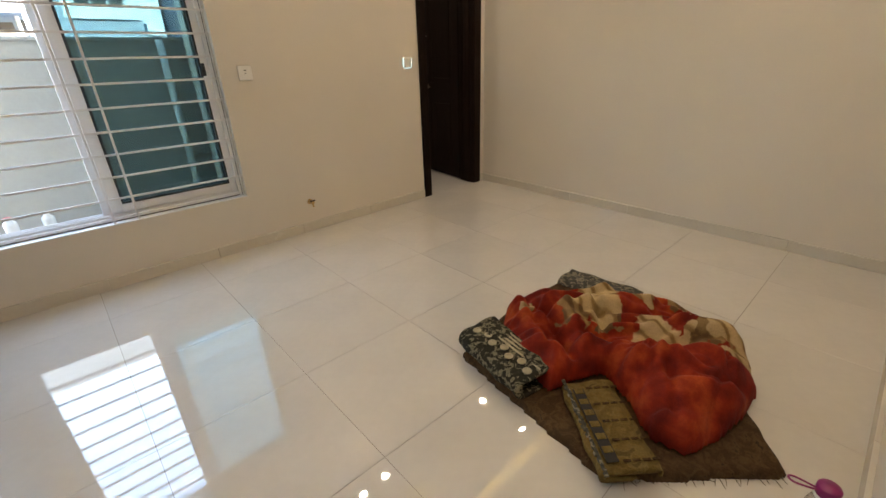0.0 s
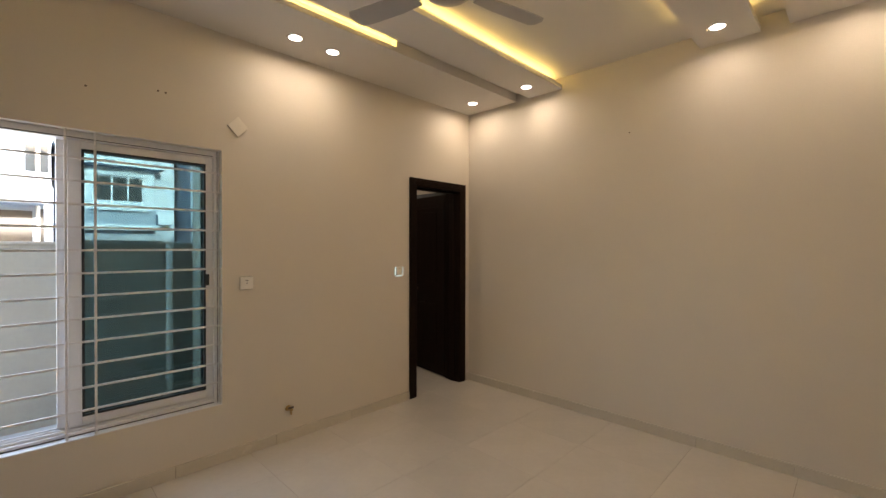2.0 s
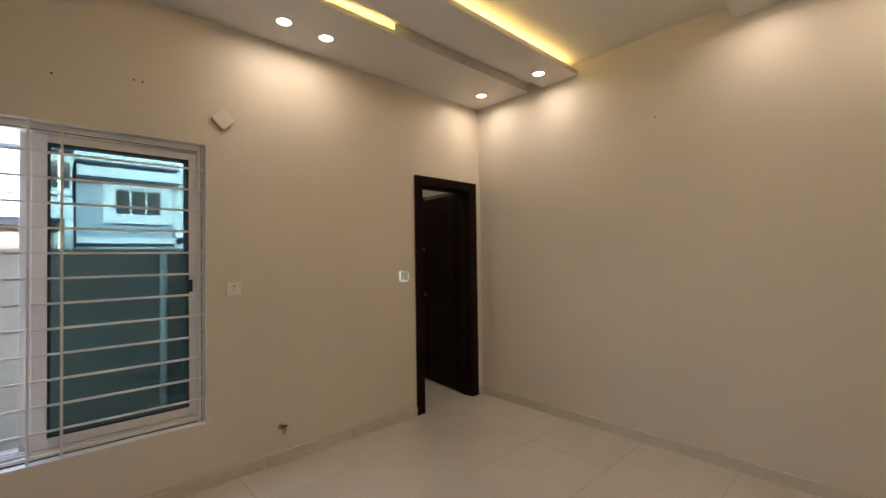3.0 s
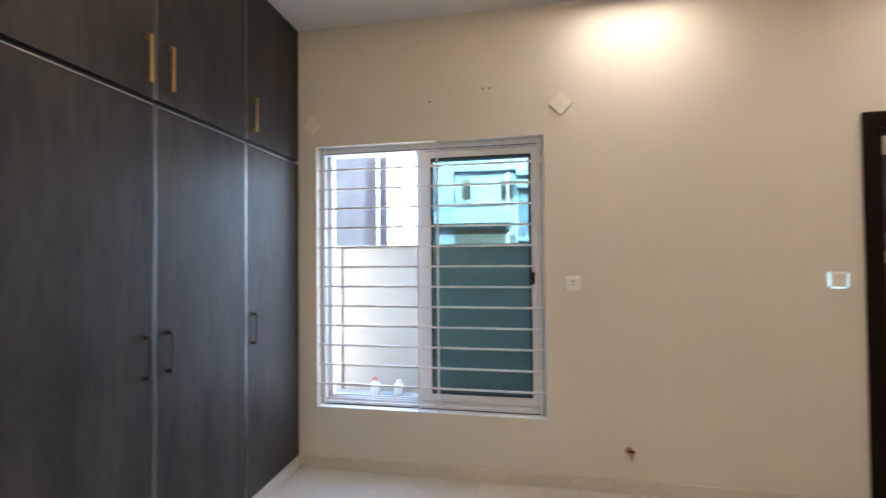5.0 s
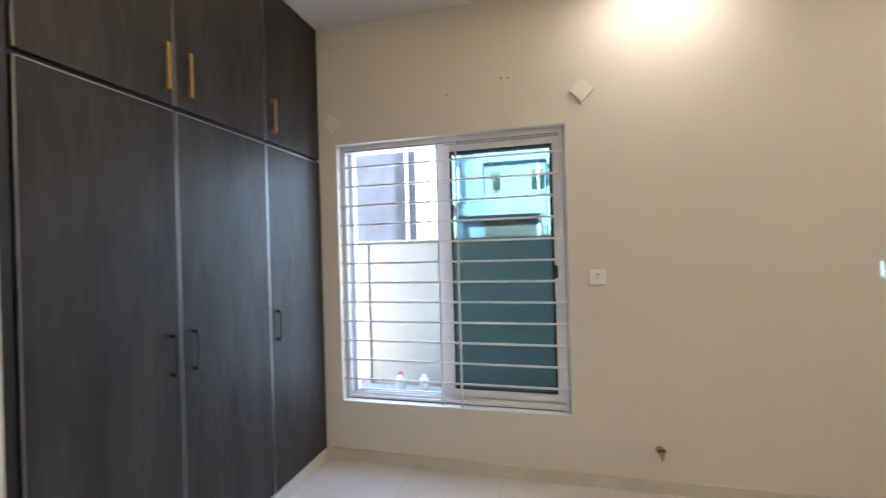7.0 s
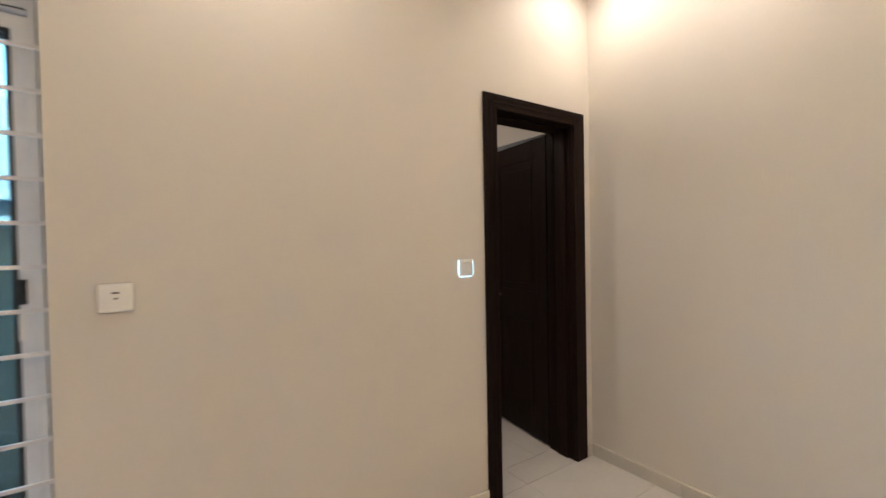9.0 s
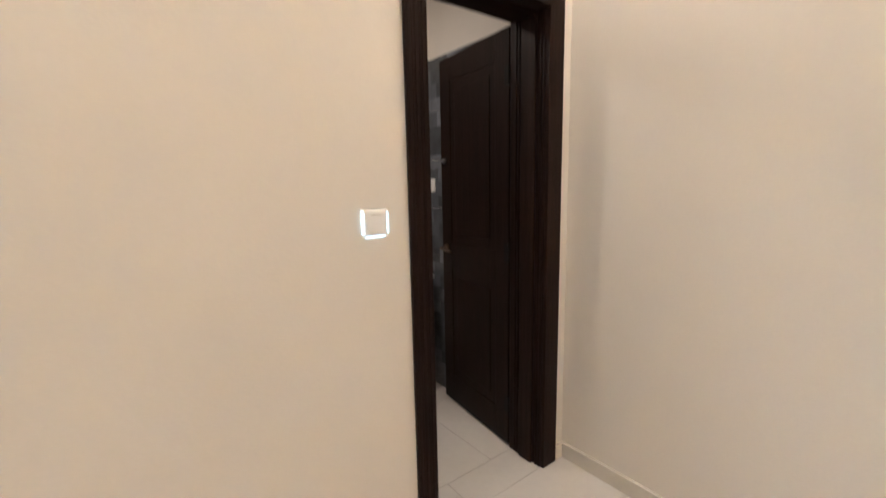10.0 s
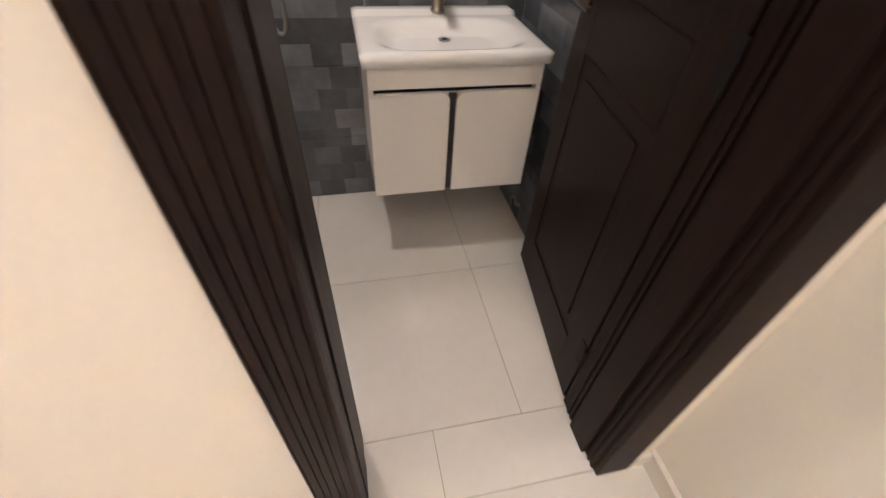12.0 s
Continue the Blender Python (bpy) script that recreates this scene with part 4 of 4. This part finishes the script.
part("cap", lathe([(0.026, 0.178), (0.027, 0.181), (0.027, 0.203), (0.024, 0.208), (0.004, 0.209)], at=(-2.23, -3.252, 0)), PURPLE, bo, "magenta screw cap", smooth=True)
sp = tube("strap", [(-2.245, -3.232, 0.19), (-2.255, -3.210, 0.192), (-2.272, -3.180, 0.195), (-2.255, -3.165, 0.195), (-2.240, -3.180, 0.193), (-2.240, -3.210, 0.191), (-2.238, -3.230, 0.19)], 0.0028, PURPLE, bo)
sp["label"] = "magenta loop strap"

# ---- outside ----
GZ = -0.35
bm = bmesh.new()
bmesh.ops.create_grid(bm, x_segments=1, y_segments=1, size=400)
bm.transform(Matrix.Translation((0, 0, GZ)))
solid("ground", bm, CONCRETE, "grey concrete ground outside", "ground", kind="structure")
bw = thing("boundary_wall", (-3, 1.7, GZ), "white washed boundary wall outside the window", "wall", kind="structure")
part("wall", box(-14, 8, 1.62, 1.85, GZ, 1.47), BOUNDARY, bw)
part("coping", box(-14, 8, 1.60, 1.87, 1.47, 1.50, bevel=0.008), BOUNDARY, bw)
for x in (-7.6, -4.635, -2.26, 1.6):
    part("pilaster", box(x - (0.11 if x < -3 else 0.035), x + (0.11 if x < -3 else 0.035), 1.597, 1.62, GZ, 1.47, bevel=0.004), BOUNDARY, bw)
dp = thing("drain_pipe", (-2.49, 1.58, GZ), "white plastic drain pipe on the boundary wall", "pipe")
part("pipe", rod(bmesh.new(), (-2.49, 1.585, GZ), (-2.49, 1.585, 1.48), 0.03), PLASTIC, dp, smooth=True)
for z in (0.2, 1.1):
    part("clip", lathe([(0.033, 0), (0.036, 0.004), (0.036, 0.026), (0.033, 0.03)], at=(-2.49, 1.585, z), seg=14), ALU, dp)


def bottle(x, y, h, cap, label):
    t = thing("plastic_bottle", (x, y, 0.30), label, "bottle", "bottles on the ledge")
    part("body", lathe([(0.030, 0), (0.036, 0.006), (0.036, h * 0.6), (0.033, h * 0.72), (0.014, h * 0.88), (0.014, h * 0.9)], at=(x, y, 0.30), seg=18), PLASTIC, t, smooth=True)
    part("cap", rod(bmesh.new(), (x, y, 0.30 + h * 0.9), (x, y, 0.30 + h), 0.017, seg=14), cap, t)


REDCAP = mat("red_plastic", (0.45, 0.03, 0.02), 0.35, vary=0.05, bump=0.0)
bottle(-3.80, 0.566, 0.13, REDCAP, "white plastic bottle with red cap on the ledge")
bottle(-3.62, 0.60, 0.11, PLASTIC, "small white plastic bottle on the ledge")


def opening(parent, x0, x1, y, z0, z1, bars=1, surround=0.0):
    """A window set in the south face of a house."""
    bm = bmesh.new()
    f = 0.05
    bx(bm, x0, x0 + f, y - 0.03, y + 0.05, z0, z1)
    bx(bm, x1 - f, x1, y - 0.03, y + 0.05, z0, z1)
    bx(bm, x0 + f, x1 - f, y - 0.03, y + 0.05, z0, z0 + f)
    bx(bm, x0 + f, x1 - f, y - 0.03, y + 0.05, z1 - f, z1)
    for k in range(bars):
        c = x0 + (x1 - x0) * (k + 1) / (bars + 1)
        bx(bm, c - 0.025, c + 0.025, y - 0.03, y + 0.05, z0 + f, z1 - f)
    w = part("window", bm, COOLWHITE, parent)
    p = part("pane", box(x0 + f, x1 - f, y - 0.012, y + 0.02, z0 + f, z1 - f), DARKGLASS, parent)
    p.parent = w
    p.matrix_parent_inverse = Matrix.Identity(4)
    if surround:
        s = surround
        bm = bmesh.new()
        bx(bm, x0 - s, x0, y - 0.10, y, z0 - s, z1 + s)
        bx(bm, x1, x1 + s, y - 0.10, y, z0 - s, z1 + s)
        bx(bm, x0, x1, y - 0.10, y, z1, z1 + s)
        bx(bm, x0, x1, y - 0.14, y, z0 - s, z0)
        o = part("surround", bm, COOLWHITE, parent)
        o.parent = w
        o.matrix_parent_inverse = Matrix.Identity(4)
    return w


HY = 15.5
ha = thing("house", (-4.6, HY, GZ), "white two-storey house, cool light's cast in its colour, with a balcony slab", "house")
part("wall", box(-6.35, -2.75, HY, HY + 8, GZ, 5.0), COOLWHITE, ha)
part("roof", box(-6.55, -2.70, HY - 0.35, HY + 8.2, 5.0, 5.28), COOLWHITE, ha)
part("parapet", box(-6.35, -2.75, HY, HY + 0.2, 5.28, 5.75), COOLWHITE, ha)
part("balcony", box(-6.5, -2.75, HY - 1.1, HY, 2.72, 3.22), COOLWHITE, ha)
part("ledge", box(-6.5, -2.75, HY - 0.35, HY, 3.30, 3.38), COOLWHITE, ha)
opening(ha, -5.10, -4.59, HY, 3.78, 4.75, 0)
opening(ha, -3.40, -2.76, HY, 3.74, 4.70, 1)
# black panels on the wall paint the shade inside porch and doorway
part("garage_shade", box(-5.36, -3.19, HY - 0.02, HY + 0.05, GZ, 2.55), BLACK, ha, "flat black panel for the shade in the open car porch")
part("doorway", box(-3.03, -2.78, HY - 0.02, HY + 0.05, GZ, 2.62), BLACK, ha, "flat black panel for the shade in the doorway")
part("corner_bay", box(-6.35, -5.32, HY - 0.45, HY, 3.35, 5.0), COOLWHITE, ha)
part("sill_band", box(-5.3, -2.75, HY - 0.12, HY, 3.55, 3.66), COOLWHITE, ha)
part("rain_pipe", rod(bmesh.new(), (-3.06, HY - 0.06, GZ), (-3.06, HY - 0.06, 5.0), 0.05), PLASTIC, ha, "white rain pipe")
for x in (-6.2, -2.85):
    part("column", box(x - 0.1, x + 0.1, HY - 1.05, HY - 0.85, GZ, 2.72), COOLWHITE, ha)

hb = thing("house", (-1.2, HY, GZ), "blue-grey two-storey house with white window surrounds", "house")
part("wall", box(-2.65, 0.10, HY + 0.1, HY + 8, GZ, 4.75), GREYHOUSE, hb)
part("eave", box(-2.65, 0.30, HY - 0.45, HY + 0.1, 4.22, 4.55), COOLWHITE, hb)
part("roof", box(-2.68, 0.25, HY - 0.35, HY + 8, 4.75, 4.98), COOLWHITE, hb)
part("band", box(-2.65, 0.15, HY - 0.25, HY + 0.1, 2.00, 2.20), COOLWHITE, hb)
part("porch_canopy", box(-2.3, 0.1, HY - 0.9, HY + 0.1, 1.62, 1.86, bevel=0.05), COOLWHITE, hb)
part("pier", box(0.10, 0.75, HY + 0.3, HY + 8, GZ, 4.85), COOLWHITE, hb)
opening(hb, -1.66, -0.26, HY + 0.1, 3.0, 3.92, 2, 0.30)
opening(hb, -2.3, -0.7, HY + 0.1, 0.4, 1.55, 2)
ac = part("air_conditioner", box(0.10, 0.58, HY - 0.30, HY + 0.29, 2.22, 2.60, bevel=0.02), COOLWHITE, hb, "white outdoor air conditioner")
hd = thing("house", (2.4, 14.0, GZ), "dark grey neighbouring house", "house")
part("wall", box(0.85, 4.2, 14.0, 22, GZ, 4.7), GREYHOUSE, hd)
part("roof", box(0.75, 4.3, 13.8, 22.2, 4.7, 4.95), GREYHOUSE, hd)
opening(hd, 1.4, 2.6, 14.0, 2.8, 4.0, 1)
hc = thing("house", (-9.0, 9.0, GZ), "tall cement-rendered house, darkened in colour to stand for shade", "house")
part("wall", box(-13.0, -6.35, 9.0, 10.2, GZ, 7.4), SHADEDRENDER, hc)
# the grey house's lit corner face, painted as a pale strip
part("pier", box(-6.35, -6.05, 9.0, 9.4, GZ, 7.4), COOLWHITE, hc)
part("roof", box(-13.2, -5.95, 8.8, 10.4, 7.4, 7.6), CONCRETE, hc)
part("drain", rod(bmesh.new(), (-6.6, 8.94, GZ), (-6.6, 8.94, 7.4), 0.05), COOLWHITE, hc)
opening(hc, -9.6, -8.4, 9.0, 3.6, 4.9, 1)

# ---- floors, tile by tile ----
fl = thing("floor", (0, 0, -0.01), "glossy off-white porcelain floor tiles", "floor", kind="structure")
part("screed", box(-5.0, 0.2, YB - 0.2, 1.56, -0.30, -0.0025), GROUT, fl)
xs = [0.0, -0.579, -1.178, -1.763, -2.350, -2.935, -3.512, -4.095, -4.13]
ys = [0.0, -0.42, -1.010, -1.606, -2.206, -2.800, YB]
G = 0.0009
tile_mesh = {}


def floor_tile(x0, x1, y0, y1):
    key = (round(x1 - x0, 3), round(y1 - y0, 3))
    if key not in tile_mesh:
        w, d = key
        tile_mesh[key] = mesh_of("tile", box(-w / 2 + G, w / 2 - G, -d / 2 + G, d / 2 - G, -0.0025, 0.0), TILE)
    o = new("tile", tile_mesh[key])
    o.parent = fl
    o.matrix_parent_inverse = fl.matrix_basis.inverted()
    o.location = ((x0 + x1) / 2, (y0 + y1) / 2, 0)


for a, b in zip(xs, xs[1:]):
    for c, d in zip(ys, ys[1:]):
        floor_tile(b, a, d, c)
for a, b in zip((IR, -0.577), (-0.577, IL)):
    floor_tile(b, a, 0.0, TH)
for a, b in zip((-0.018, -0.303, -0.90, -1.50), (-0.303, -0.90, -1.50, -2.1)):
    for c, d in zip((TH, 0.80), (0.80, 1.376)):
        floor_tile(b, a, c, d)
